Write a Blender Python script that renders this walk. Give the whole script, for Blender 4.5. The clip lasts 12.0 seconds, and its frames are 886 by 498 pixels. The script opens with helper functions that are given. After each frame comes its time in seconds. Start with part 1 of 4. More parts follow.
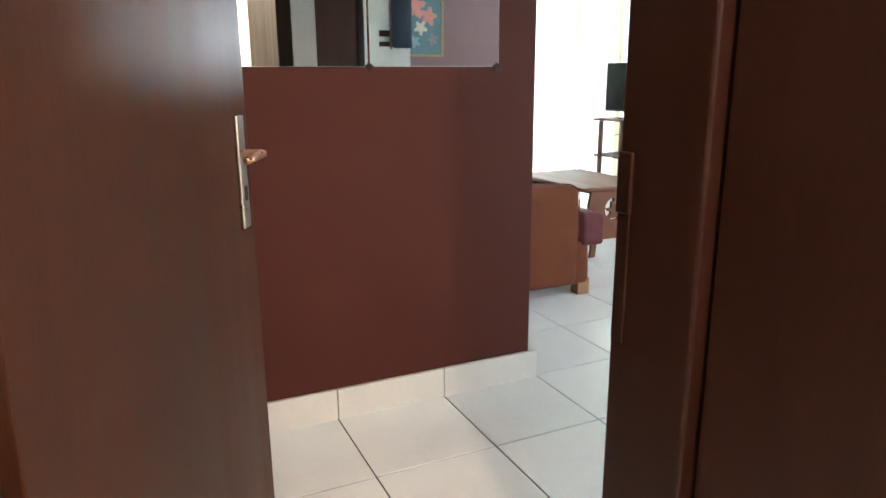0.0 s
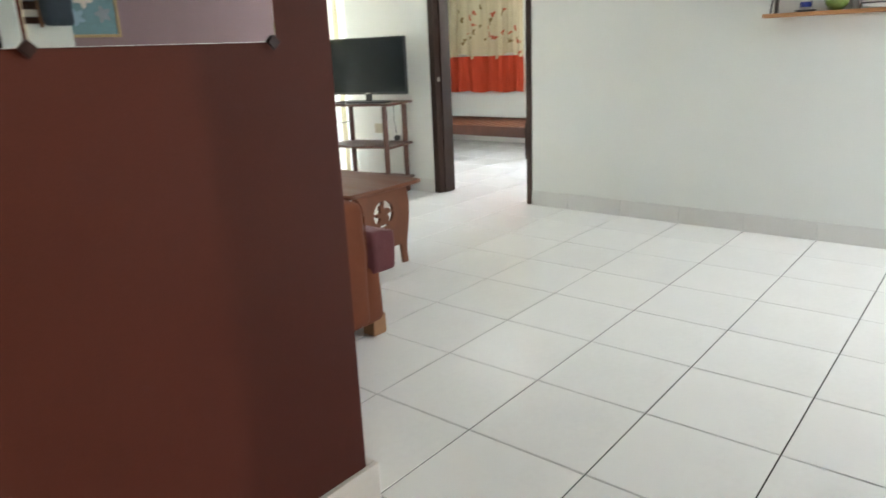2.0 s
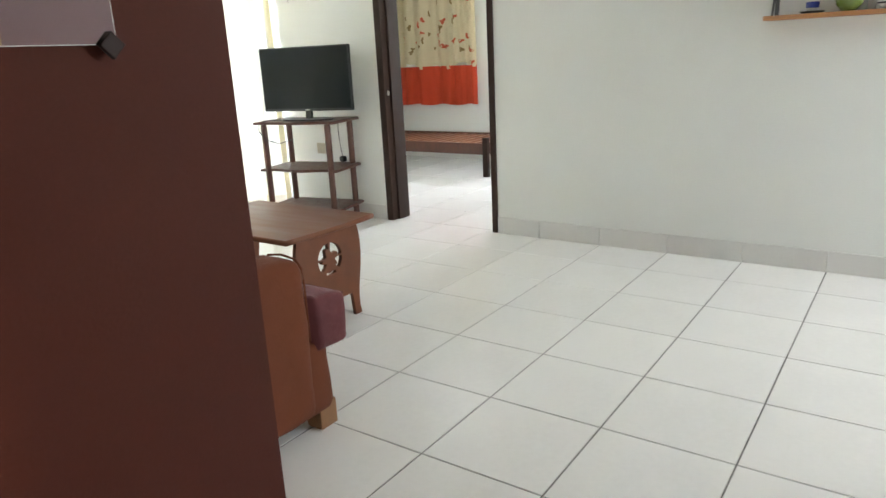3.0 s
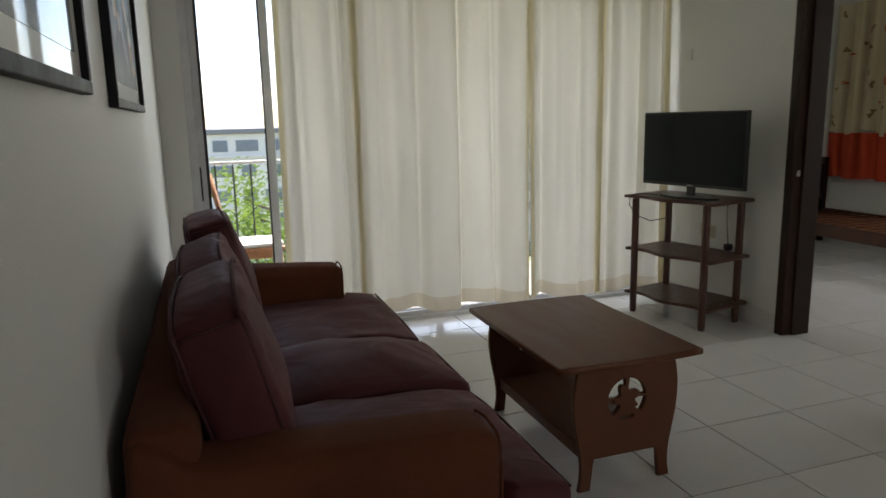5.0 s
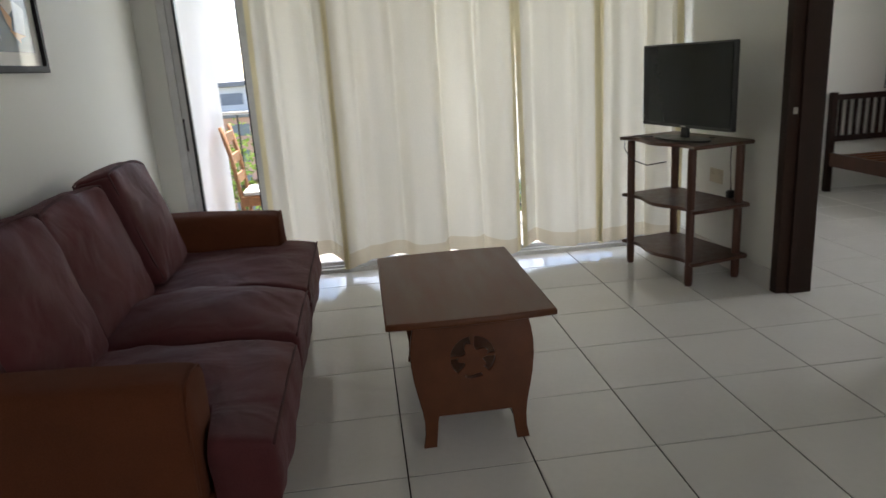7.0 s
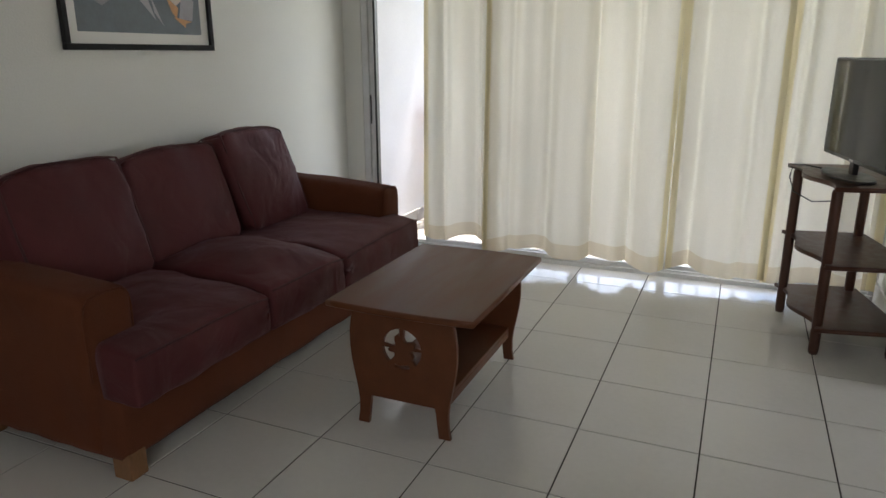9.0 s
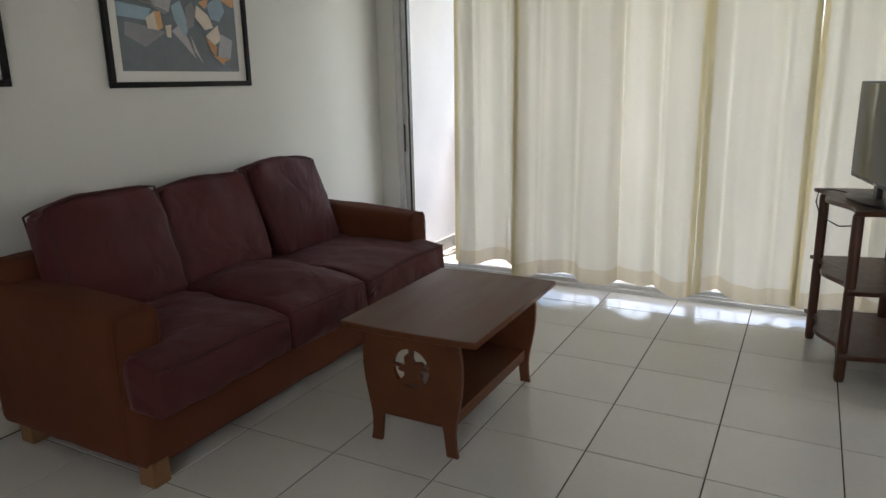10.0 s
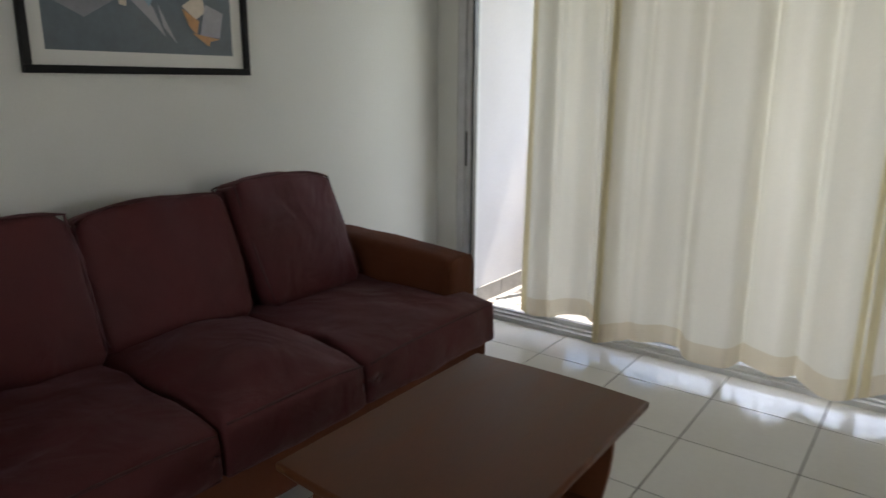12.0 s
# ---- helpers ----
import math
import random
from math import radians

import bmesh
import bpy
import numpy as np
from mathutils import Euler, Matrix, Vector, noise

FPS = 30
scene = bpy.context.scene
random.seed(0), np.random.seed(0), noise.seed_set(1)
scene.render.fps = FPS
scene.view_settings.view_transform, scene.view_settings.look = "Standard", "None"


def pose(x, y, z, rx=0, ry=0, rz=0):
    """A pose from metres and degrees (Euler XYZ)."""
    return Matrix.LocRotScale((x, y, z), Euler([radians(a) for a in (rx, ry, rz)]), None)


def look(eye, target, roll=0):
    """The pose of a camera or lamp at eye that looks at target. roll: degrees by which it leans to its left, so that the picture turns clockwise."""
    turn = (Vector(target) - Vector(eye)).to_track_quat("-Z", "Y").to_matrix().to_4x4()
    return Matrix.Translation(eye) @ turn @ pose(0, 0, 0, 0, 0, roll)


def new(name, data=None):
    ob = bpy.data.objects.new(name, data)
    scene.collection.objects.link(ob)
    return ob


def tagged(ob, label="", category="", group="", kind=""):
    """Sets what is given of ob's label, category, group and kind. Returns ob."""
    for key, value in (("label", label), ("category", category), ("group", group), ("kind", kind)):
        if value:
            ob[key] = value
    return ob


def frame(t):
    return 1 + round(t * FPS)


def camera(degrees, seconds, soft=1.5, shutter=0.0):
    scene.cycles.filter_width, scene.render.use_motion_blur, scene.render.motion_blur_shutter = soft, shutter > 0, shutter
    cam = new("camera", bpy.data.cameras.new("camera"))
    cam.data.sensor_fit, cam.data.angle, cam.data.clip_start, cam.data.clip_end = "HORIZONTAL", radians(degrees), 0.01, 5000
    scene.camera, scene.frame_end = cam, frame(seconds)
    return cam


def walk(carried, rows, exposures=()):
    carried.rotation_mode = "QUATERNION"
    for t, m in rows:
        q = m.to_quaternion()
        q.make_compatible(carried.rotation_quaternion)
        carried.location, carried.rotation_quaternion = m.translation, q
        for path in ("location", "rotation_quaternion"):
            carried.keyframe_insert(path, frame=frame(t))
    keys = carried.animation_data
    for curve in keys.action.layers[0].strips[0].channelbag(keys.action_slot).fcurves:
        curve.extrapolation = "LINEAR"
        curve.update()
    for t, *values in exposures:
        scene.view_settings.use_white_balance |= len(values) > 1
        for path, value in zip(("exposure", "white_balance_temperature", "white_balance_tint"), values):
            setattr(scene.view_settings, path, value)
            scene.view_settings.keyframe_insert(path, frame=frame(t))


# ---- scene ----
cam = camera(65.8, 12.0, shutter=0.25)
PATH = [
    (0, (-0.191, -0.112, 1.279), (0.626, 1.647, 0.789), -0.4),
    (0.4, (-0.21, 0.031, 1.303), (0.661, 1.758, 0.794), -1.1),
    (0.5, (-0.205, 0.074, 1.296), (0.692, 1.781, 0.765), -1.6),
    (1, (-0.145, 0.342, 1.268), (0.823, 2.009, 0.736), -1.8),
    (1.5, (-0.015, 0.648, 1.288), (1.156, 2.146, 0.669), -1.0),
    (2, (0.134, 0.935, 1.284), (1.604, 2.168, 0.721), -2.5),
    (2.3, (0.294, 1.065, 1.284), (1.86, 2.191, 0.753), -2.6),
    (2.5, (0.396, 1.183, 1.279), (1.984, 2.267, 0.730), -3.4),
    (4.5, (1.379, 1.721, 1.347), (2.426, 3.373, 0.928), -0.9),
    (5, (1.557, 1.703, 1.388), (2.19, 3.563, 1.015), -1.3),
    (5.5, (1.776, 1.537, 1.403), (2.311, 3.39, 0.872), 1.2),
    (6, (1.876, 1.493, 1.384), (2.391, 3.345, 0.833), -1.2),
    (6.1, (1.924, 1.479, 1.396), (2.38, 3.337, 0.815), -3.1),
    (6.5, (2.214, 1.516, 1.364), (2.672, 3.375, 0.785), -2.1),
    (7, (2.644, 1.508, 1.374), (2.853, 3.427, 0.851), -3.7),
    (7.4, (2.992, 1.484, 1.378), (2.902, 3.394, 0.791), -2.4),
    (7.5, (3.075, 1.507, 1.387), (2.93, 3.41, 0.788), -1.9),
    (9.5, (4.226, 1.64, 1.426), (3.352, 3.365, 0.914), -0.8),
    (10, (4.276, 1.625, 1.438), (3.358, 3.338, 0.964), -1.2),
    (10.5, (4.234, 1.67, 1.453), (3.436, 3.44, 0.972), 0.3),
    (11, (4.115, 1.951, 1.49), (3.306, 3.715, 1.006), -0.2),
    (11.5, (3.925, 2.29, 1.433), (3.147, 4.086, 1.021), 2.6),
    (12, (3.889, 2.764, 1.423), (2.732, 4.324, 0.946), 0.4),
]
walk(cam, [(t, look(eye, target, roll)) for t, eye, target, roll in PATH],
     exposures=[(0.0, 4.55, 5700, 6), (0.5, 4.1, 5700, 7), (1.0, 4.05, 5900, 8), (1.5, 4.2, 6050, 8), (2.0, 4.2, 6200, 9), (2.5, 4.15, 6300, 10), (4.3, 3.05, 6250, 8), (5.0, 1.75, 6700, 12), (5.5, 1.5, 6900, 14), (6.0, 1.95, 6650, 13), (7.0, 2.05, 6650, 13), (9.5, 2.12, 6650, 13), (11.0, 2.1, 6600, 12), (12.0, 1.9, 6600, 12)])

# ---- light ----
world = bpy.data.worlds.new("world")
scene.world = world
world.use_nodes = True
sky = world.node_tree.nodes.new("ShaderNodeTexSky")
sky.sky_type, sky.sun_disc = "NISHITA", False
sky.sun_elevation, sky.sun_rotation = radians(63), radians(4)
world.node_tree.links.new(sky.outputs["Color"], world.node_tree.nodes["Background"].inputs["Color"])
world.node_tree.nodes["Background"].inputs["Strength"].default_value = 0.15


def lamp(name, kind, m, energy, colour, **settings):
    data = bpy.data.lights.new(name, kind)
    data.energy, data.color = energy, colour
    ob = new(name, data)
    ob.matrix_world = m
    if kind == "AREA":
        data.shape, data.size, data.size_y = "RECTANGLE", settings["size"], settings["size_y"]
    elif kind == "SUN":
        data.angle = settings["angle"]
    else:
        data.shadow_soft_size = settings["radius"]
    return ob


lamp("sun", "SUN", look((0.070 * 0.454 * 30, 0.998 * 0.454 * 30, 0.891 * 30), (0, 0, 0)), 5.0, (1.0, 0.95, 0.87), angle=radians(0.5))
lamp("balcony_daylight", "AREA", look((3.3, 7.66, 1.4), (3.3, 0, 1.4)), 7.2, (1.0, 0.98, 0.94), size=2.0, size_y=2.2)
lamp("bedroom_daylight", "AREA", look((8.2, 4.85, 1.5), (0, 4.85, 1.5)), 4.5, (1.0, 0.98, 0.95), size=1.2, size_y=1.1)
# Added fill for the dim south end; no window is known there.
lamp("south_fill", "AREA", look((4.48, -1.56, 1.5), (4.48, 6, 1.5)), 7.8, (1.0, 0.985, 0.96), size=0.72, size_y=1.15)
lamp("hall_bulb", "POINT", pose(0.18, -0.90, 2.20), 7.0, (1.0, 0.70, 0.48), radius=0.04)

# ---- materials ----


def material(name, colour, rough=0.6, metal=0.0, vary=0.12, scale=6.0, grain=60.0, bump=0.1, stretch=(1, 1, 1), per=False, spec=0.5, coat=0.0, crease=0.0):
    """A surface with large soft variation, a fine grain and a little relief."""
    m = bpy.data.materials.new(name)
    m.use_nodes = True
    n, l = m.node_tree.nodes, m.node_tree.links
    b = n["Principled BSDF"]
    b.inputs["Metallic"].default_value = metal
    b.inputs["Specular IOR Level"].default_value = spec
    b.inputs["Coat Weight"].default_value = coat
    b.inputs["Coat Roughness"].default_value = 0.03
    co, mp = n.new("ShaderNodeTexCoord"), n.new("ShaderNodeMapping")
    mp.inputs["Scale"].default_value = stretch
    l.new(co.outputs["Object"], mp.inputs["Vector"])
    big, fine = n.new("ShaderNodeTexNoise"), n.new("ShaderNodeTexNoise")
    big.inputs["Scale"].default_value, fine.inputs["Scale"].default_value = scale, grain
    big.inputs["Detail"].default_value, fine.inputs["Detail"].default_value = 4, 5
    l.new(mp.outputs["Vector"], big.inputs["Vector"])
    l.new(mp.outputs["Vector"], fine.inputs["Vector"])
    add = n.new("ShaderNodeMath")
    add.operation = "MULTIPLY_ADD"
    l.new(fine.outputs["Fac"], add.inputs[0])
    add.inputs[1].default_value = 0.5
    l.new(big.outputs["Fac"], add.inputs[2])
    last = add.outputs[0]
    if per:
        info, more = n.new("ShaderNodeObjectInfo"), n.new("ShaderNodeMath")
        more.operation = "MULTIPLY_ADD"
        l.new(info.outputs["Random"], more.inputs[0])
        more.inputs[1].default_value = 0.35
        l.new(last, more.inputs[2])
        last = more.outputs[0]
    ramp = n.new("ShaderNodeMapRange")
    l.new(last, ramp.inputs["Value"])
    ramp.inputs["From Min"].default_value, ramp.inputs["From Max"].default_value = 0.45, 1.05
    ramp.inputs["To Min"].default_value, ramp.inputs["To Max"].default_value = 1 - vary, 1 + vary
    mul = n.new("ShaderNodeVectorMath")
    mul.operation = "SCALE"
    mul.inputs[0].default_value = colour
    l.new(ramp.outputs["Result"], mul.inputs["Scale"])
    l.new(mul.outputs["Vector"], b.inputs["Base Color"])
    rr = n.new("ShaderNodeMapRange")
    l.new(big.outputs["Fac"], rr.inputs["Value"])
    rr.inputs["From Min"].default_value, rr.inputs["From Max"].default_value = 0.3, 0.7
    rr.inputs["To Min"].default_value, rr.inputs["To Max"].default_value = max(rough - 0.06, 0.02), min(rough + 0.08, 1)
    l.new(rr.outputs["Result"], b.inputs["Roughness"])
    if bump:
        bp = n.new("ShaderNodeBump")
        bp.inputs["Strength"].default_value, bp.inputs["Distance"].default_value = bump, 0.01
        l.new(fine.outputs["Fac"], bp.inputs["Height"])
        l.new(bp.outputs["Normal"], b.inputs["Normal"])
        if crease:
            fold, deep = n.new("ShaderNodeTexNoise"), n.new("ShaderNodeBump")
            fold.inputs["Scale"].default_value, fold.inputs["Detail"].default_value, fold.inputs["Distortion"].default_value = 5.0, 2.5, 0.8
            l.new(mp.outputs["Vector"], fold.inputs["Vector"])
            deep.inputs["Strength"].default_value, deep.inputs["Distance"].default_value = crease, 0.03
            l.new(fold.outputs["Fac"], deep.inputs["Height"])
            l.new(deep.outputs["Normal"], bp.inputs["Normal"])
    return m


def cloth(name, colour, through_share, vary=0.08):
    """A thin woven cloth that lets daylight through."""
    m = material(name, colour, 0.9, vary=vary, scale=3, grain=300, bump=0.15, stretch=(1, 1, 0.25), spec=0.1)
    n, l = m.node_tree.nodes, m.node_tree.links
    tr, mix = n.new("ShaderNodeBsdfTranslucent"), n.new("ShaderNodeMixShader")
    scale_node = [x for x in n if x.type == "VECT_MATH"][0]
    l.new(scale_node.outputs["Vector"], tr.inputs["Color"])
    mix.inputs["Fac"].default_value = through_share
    l.new(n["Principled BSDF"].outputs["BSDF"], mix.inputs[1])
    l.new(tr.outputs["BSDF"], mix.inputs[2])
    l.new(mix.outputs["Shader"], n["Material Output"].inputs["Surface"])
    return m


WHITE = material("white_wall_paint", (0.73, 0.74, 0.70), 0.55, vary=0.04, scale=1.2, grain=120, bump=0.18)
OUTWALL = material("pale_outdoor_wall_paint", (0.56, 0.55, 0.57), 0.75, vary=0.07, scale=2.2, grain=60, bump=0.15)
CEIL = material("ceiling_paint", (0.8, 0.8, 0.77), 0.8, vary=0.02, scale=1.0, grain=90)
MAROON = material("maroon_wall_paint", (0.066, 0.0185, 0.0125), 0.6, vary=0.10, scale=1.5, grain=160, bump=0.08, spec=0.12)
PURPLE = material("purple_wall_paint", (0.20, 0.125, 0.135), 0.6, vary=0.06, scale=1.5, grain=150)
TILE = material("glazed_floor_tile", (0.75, 0.75, 0.72), 0.13, vary=0.05, scale=2.5, grain=40, bump=0.02, per=True)
GROUT = material("dark_grout", (0.022, 0.019, 0.016), 0.95, vary=0.3, scale=8)
SKIRT = material("beige_skirting_tile", (0.59, 0.56, 0.50), 0.35, vary=0.06, scale=5, grain=60, bump=0.03, per=True)
SKIRT2 = material("off_white_skirting_tile", (0.62, 0.61, 0.58), 0.35, vary=0.05, scale=5, grain=60, bump=0.03, per=True)
BALC = material("balcony_stone_tile", (0.26, 0.24, 0.22), 0.6, vary=0.3, scale=9, grain=70)
DOORWOOD = material("brown_door_veneer", (0.044, 0.017, 0.0095), 0.40, vary=0.3, scale=7, grain=110, bump=0, stretch=(2, 2, 0.12), spec=0.15)
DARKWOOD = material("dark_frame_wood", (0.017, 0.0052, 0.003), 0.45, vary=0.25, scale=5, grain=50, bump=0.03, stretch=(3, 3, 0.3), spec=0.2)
BLACKWOOD = material("very_dark_jamb_wood", (0.034, 0.015, 0.009), 0.6, vary=0.25, scale=5, grain=50, stretch=(3, 3, 0.3), spec=0.25)
TABLEWOOD = material("brown_table_wood", (0.125, 0.041, 0.0155), 0.40, vary=0.2, scale=4, grain=70, bump=0.02, stretch=(3, 0.5, 3), spec=0.35)
STANDWOOD = material("reddish_stand_wood", (0.085, 0.030, 0.017), 0.38, vary=0.3, scale=6, grain=40, stretch=(4, 4, 0.8))
SHELFWOOD = material("light_shelf_wood", (0.42, 0.20, 0.08), 0.45, vary=0.25, scale=6, grain=40, stretch=(6, 0.6, 6))
FOOTWOOD = material("pale_foot_wood", (0.24, 0.12, 0.05), 0.55, vary=0.2, scale=9, stretch=(4, 4, 0.7))
CHAIRWOOD = material("warm_chair_wood", (0.30, 0.14, 0.06), 0.45, vary=0.25, scale=8, stretch=(4, 4, 0.8))
COVER = material("rust_sofa_cover", (0.122, 0.038, 0.017), 0.88, vary=0.22, scale=4, grain=220, bump=0.3, spec=0.2, crease=0.28)
PLUM = material("plum_cushion_cloth", (0.088, 0.0205, 0.022), 0.62, vary=0.18, scale=5, grain=240, bump=0.25, spec=0.25, crease=0.55)
for napped, weight in ((PLUM, 0.15), (COVER, 0.05)):
    nap = napped.node_tree.nodes["Principled BSDF"].inputs
    nap["Sheen Weight"].default_value, nap["Sheen Roughness"].default_value = weight, 0.4
    nap["Sheen Tint"].default_value = (0.80, 0.55, 0.60, 1)
PIPING = material("dark_piping", (0.07, 0.02, 0.022), 0.8, scale=30)
STEEL = material("worn_steel", (0.48, 0.46, 0.43), 0.32, metal=1.0, vary=0.2, scale=30, grain=90)
COPPER = material("worn_copper", (0.62, 0.36, 0.24), 0.3, metal=1.0, vary=0.2, scale=30)
ALU = material("grey_aluminium", (0.62, 0.63, 0.64), 0.42, metal=0.0, vary=0.1, scale=12)
BLACK = material("black_plastic", (0.012, 0.012, 0.013), 0.35, vary=0.1, scale=20, bump=0)
IVORY = material("aged_ivory_plastic", (0.55, 0.49, 0.36), 0.4, vary=0.06, scale=12, bump=0)
SCREEN = material("dark_screen", (0.008, 0.011, 0.011), 0.09, vary=0.05, scale=3, bump=0, spec=0.16)
PLASTIC = material("white_plastic", (0.72, 0.71, 0.67), 0.35, vary=0.03, scale=10, bump=0)
FRAME = material("black_frame_paint", (0.012, 0.012, 0.013), 0.5, vary=0.2, scale=20, spec=0.2)
GOLD = material("gilt_frame", (0.35, 0.24, 0.11), 0.45, vary=0.2, scale=30)
MAT = material("white_mat_board", (0.72, 0.72, 0.69), 0.5, vary=0.02, coat=0.7)
CURT = cloth("cream_curtain_cloth", (0.77, 0.74, 0.645), 0.32)
HEM = cloth("cream_hem_cloth", (0.68, 0.61, 0.47), 0.30)
SIDE = cloth("folded_side_hem_cloth", (0.86, 0.80, 0.60), 0.68)
RED = cloth("red_curtain_band", (0.55, 0.075, 0.035), 0.35, 0.15)
FLORAL = cloth("floral_curtain_cloth", (0.62, 0.54, 0.36), 0.4)
PETAL = cloth("red_flower_print", (0.50, 0.10, 0.05), 0.3, 0.2)
SPRIG = cloth("brown_leaf_print", (0.25, 0.17, 0.07), 0.3, 0.2)
LEAF = cloth("tree_leaf", (0.13, 0.19, 0.04), 0.4, 0.4)
BARK = material("tree_bark", (0.14, 0.10, 0.07), 0.9, vary=0.3, scale=6)
GROUND = material("distant_ground", (0.16, 0.17, 0.10), 0.95, vary=0.4, scale=0.05, grain=2)
FACADE = material("pale_facade", (0.60, 0.57, 0.54), 0.8, vary=0.08, scale=0.3, grain=5)
FACADE_RED = material("terracotta_facade", (0.50, 0.30, 0.24), 0.8, vary=0.08, scale=0.3, grain=5)
ROOF = material("grey_roof", (0.18, 0.18, 0.19), 0.8, vary=0.1, scale=0.5)
# Distance haze is mixed into this colour, so the panes are lightened.
HAZEPANE = material("hazed_window_pane", (0.16, 0.18, 0.21), 0.15, vary=0.2, scale=1, bump=0)
BAG = material("navy_bag_cloth", (0.025, 0.04, 0.06), 0.7, vary=0.2, scale=12)
GREEN = material("green_glaze", (0.20, 0.27, 0.07), 0.25, vary=0.25, scale=18, bump=0.03)
BLUE = material("blue_glaze", (0.03, 0.05, 0.30), 0.25, vary=0.1, scale=20, bump=0)
DARKMETAL = material("dark_grey_metal", (0.10, 0.10, 0.10), 0.45, metal=0.7, vary=0.15, scale=20)
GREYBOX = material("grey_card", (0.25, 0.24, 0.22), 0.6, vary=0.15, scale=20)

GLASS = bpy.data.materials.new("window_glass")
GLASS.use_nodes = True
_b = GLASS.node_tree.nodes["Principled BSDF"]
_b.inputs["Transmission Weight"].default_value, _b.inputs["Roughness"].default_value, _b.inputs["IOR"].default_value = 1.0, 0.0, 1.1
MIRROR = bpy.data.materials.new("silvered_mirror")
MIRROR.use_nodes = True
_b = MIRROR.node_tree.nodes["Principled BSDF"]
_b.inputs["Metallic"].default_value, _b.inputs["Roughness"].default_value = 1.0, 0.015
_b.inputs["Base Color"].default_value = (0.82, 0.84, 0.83, 1)

# ---- mesh helpers ----


def mesh_of(bm, mat, smooth=False):
    me = bpy.data.meshes.new("mesh")
    bm.normal_update()
    bm.to_mesh(me)
    bm.free()
    me.materials.append(mat)
    if smooth:
        me.polygons.foreach_set("use_smooth", [True] * len(me.polygons))
    return me


def part(name, bm, mat, parent, label="", smooth=False, m=None):
    """One mesh under a thing or a part; bm is a bmesh or a finished mesh."""
    if isinstance(bm, bpy.types.Mesh):
        me = bm
        if not me.materials:
            me.materials.append(mat)
    else:
        me = mesh_of(bm, mat, smooth)
    ob = new(name, me)
    ob.parent = parent
    if m is not None:
        ob.matrix_basis = m
    return tagged(ob, label)


def thing(name, label, category, at=None, group="", kind=""):
    ob = new(name)
    ob.empty_display_size = 0.1
    if at is not None:
        ob.matrix_basis = at
    return tagged(ob, label, category, group, kind)


def box(x0, x1, y0, y1, z0, z1, bevel=0.0, bm=None, seg=2):
    own = bmesh.new()
    bmesh.ops.create_cube(own, size=1)
    for v in own.verts:
        v.co = Vector((x0 + (v.co.x + 0.5) * (x1 - x0), y0 + (v.co.y + 0.5) * (y1 - y0), z0 + (v.co.z + 0.5) * (z1 - z0)))
    if bevel:
        bmesh.ops.bevel(own, geom=own.edges[:], offset=bevel, segments=seg, affect="EDGES", profile=0.5)
    if bm is None:
        return own
    me = bpy.data.meshes.new("tmp")
    own.to_mesh(me)
    own.free()
    bm.from_mesh(me)
    bpy.data.meshes.remove(me)
    return bm


def structure(name, label, category, bm, mat):
    ob = new(name, mesh_of(bm, mat))
    return tagged(ob, label, category, kind="structure")


def tube(points, radius, seg=8, bm=None, closed=False):
    bm = bm or bmesh.new()
    pts = [Vector(p) for p in points]
    n = len(pts)
    rings = []
    for i, p in enumerate(pts):
        a = pts[i - 1] if (i or closed) else p
        b = pts[(i + 1) % n] if (i < n - 1 or closed) else p
        d = (b - a).normalized()
        side = d.cross(Vector((0, 0, 1)))
        if side.length < 0.05:
            side = d.cross(Vector((0, 1, 0)))
        side.normalize()
        up = side.cross(d)
        r = radius(i / max(n - 1, 1)) if callable(radius) else radius
        rings.append([bm.verts.new(p + r * (math.cos(k * 2 * math.pi / seg) * side + math.sin(k * 2 * math.pi / seg) * up)) for k in range(seg)])
    for i in range(n if closed else n - 1):
        a, b = rings[i], rings[(i + 1) % n]
        for k in range(seg):
            bm.faces.new((a[k], a[(k + 1) % seg], b[(k + 1) % seg], b[k]))
    if not closed:
        bm.faces.new(rings[0][::-1])
        bm.faces.new(rings[-1])
    return bm


def lathe(profile, seg=28, cx=0.0, cy=0.0):
    """A turned body from (radius, height) pairs."""
    bm = bmesh.new()
    rings = [[bm.verts.new((cx + r * math.cos(k * 2 * math.pi / seg), cy + r * math.sin(k * 2 * math.pi / seg), z)) for k in range(seg)] for r, z in profile]
    for a, b in zip(rings, rings[1:]):
        for k in range(seg):
            bm.faces.new((a[k], a[(k + 1) % seg], b[(k + 1) % seg], b[k]))
    bm.faces.new(rings[0][::-1])
    bm.faces.new(rings[-1])
    return bm


def plate(outlines, thick, bevel=0.0, m=None):
    """A flat board cut to an outline, with holes for the further outlines; lies in xy, transformed by m."""
    cu = bpy.data.curves.new("outline", "CURVE")
    cu.dimensions, cu.fill_mode, cu.extrude, cu.bevel_depth, cu.bevel_resolution = "2D", "BOTH", thick / 2 - bevel, bevel, 2
    cu.offset = -bevel
    for o in outlines:
        sp = cu.splines.new("POLY")
        sp.points.add(len(o) - 1)
        for q, (x, y) in zip(sp.points, o):
            q.co = (x, y, 0, 1)
        sp.use_cyclic_u = True
    ob = new("outline", cu)
    bpy.context.view_layer.update()
    me = bpy.data.meshes.new_from_object(ob.evaluated_get(bpy.context.evaluated_depsgraph_get()))
    bpy.data.objects.remove(ob)
    bpy.data.curves.remove(cu)
    me.materials.clear()
    if m is not None:
        me.transform(m)
    return me


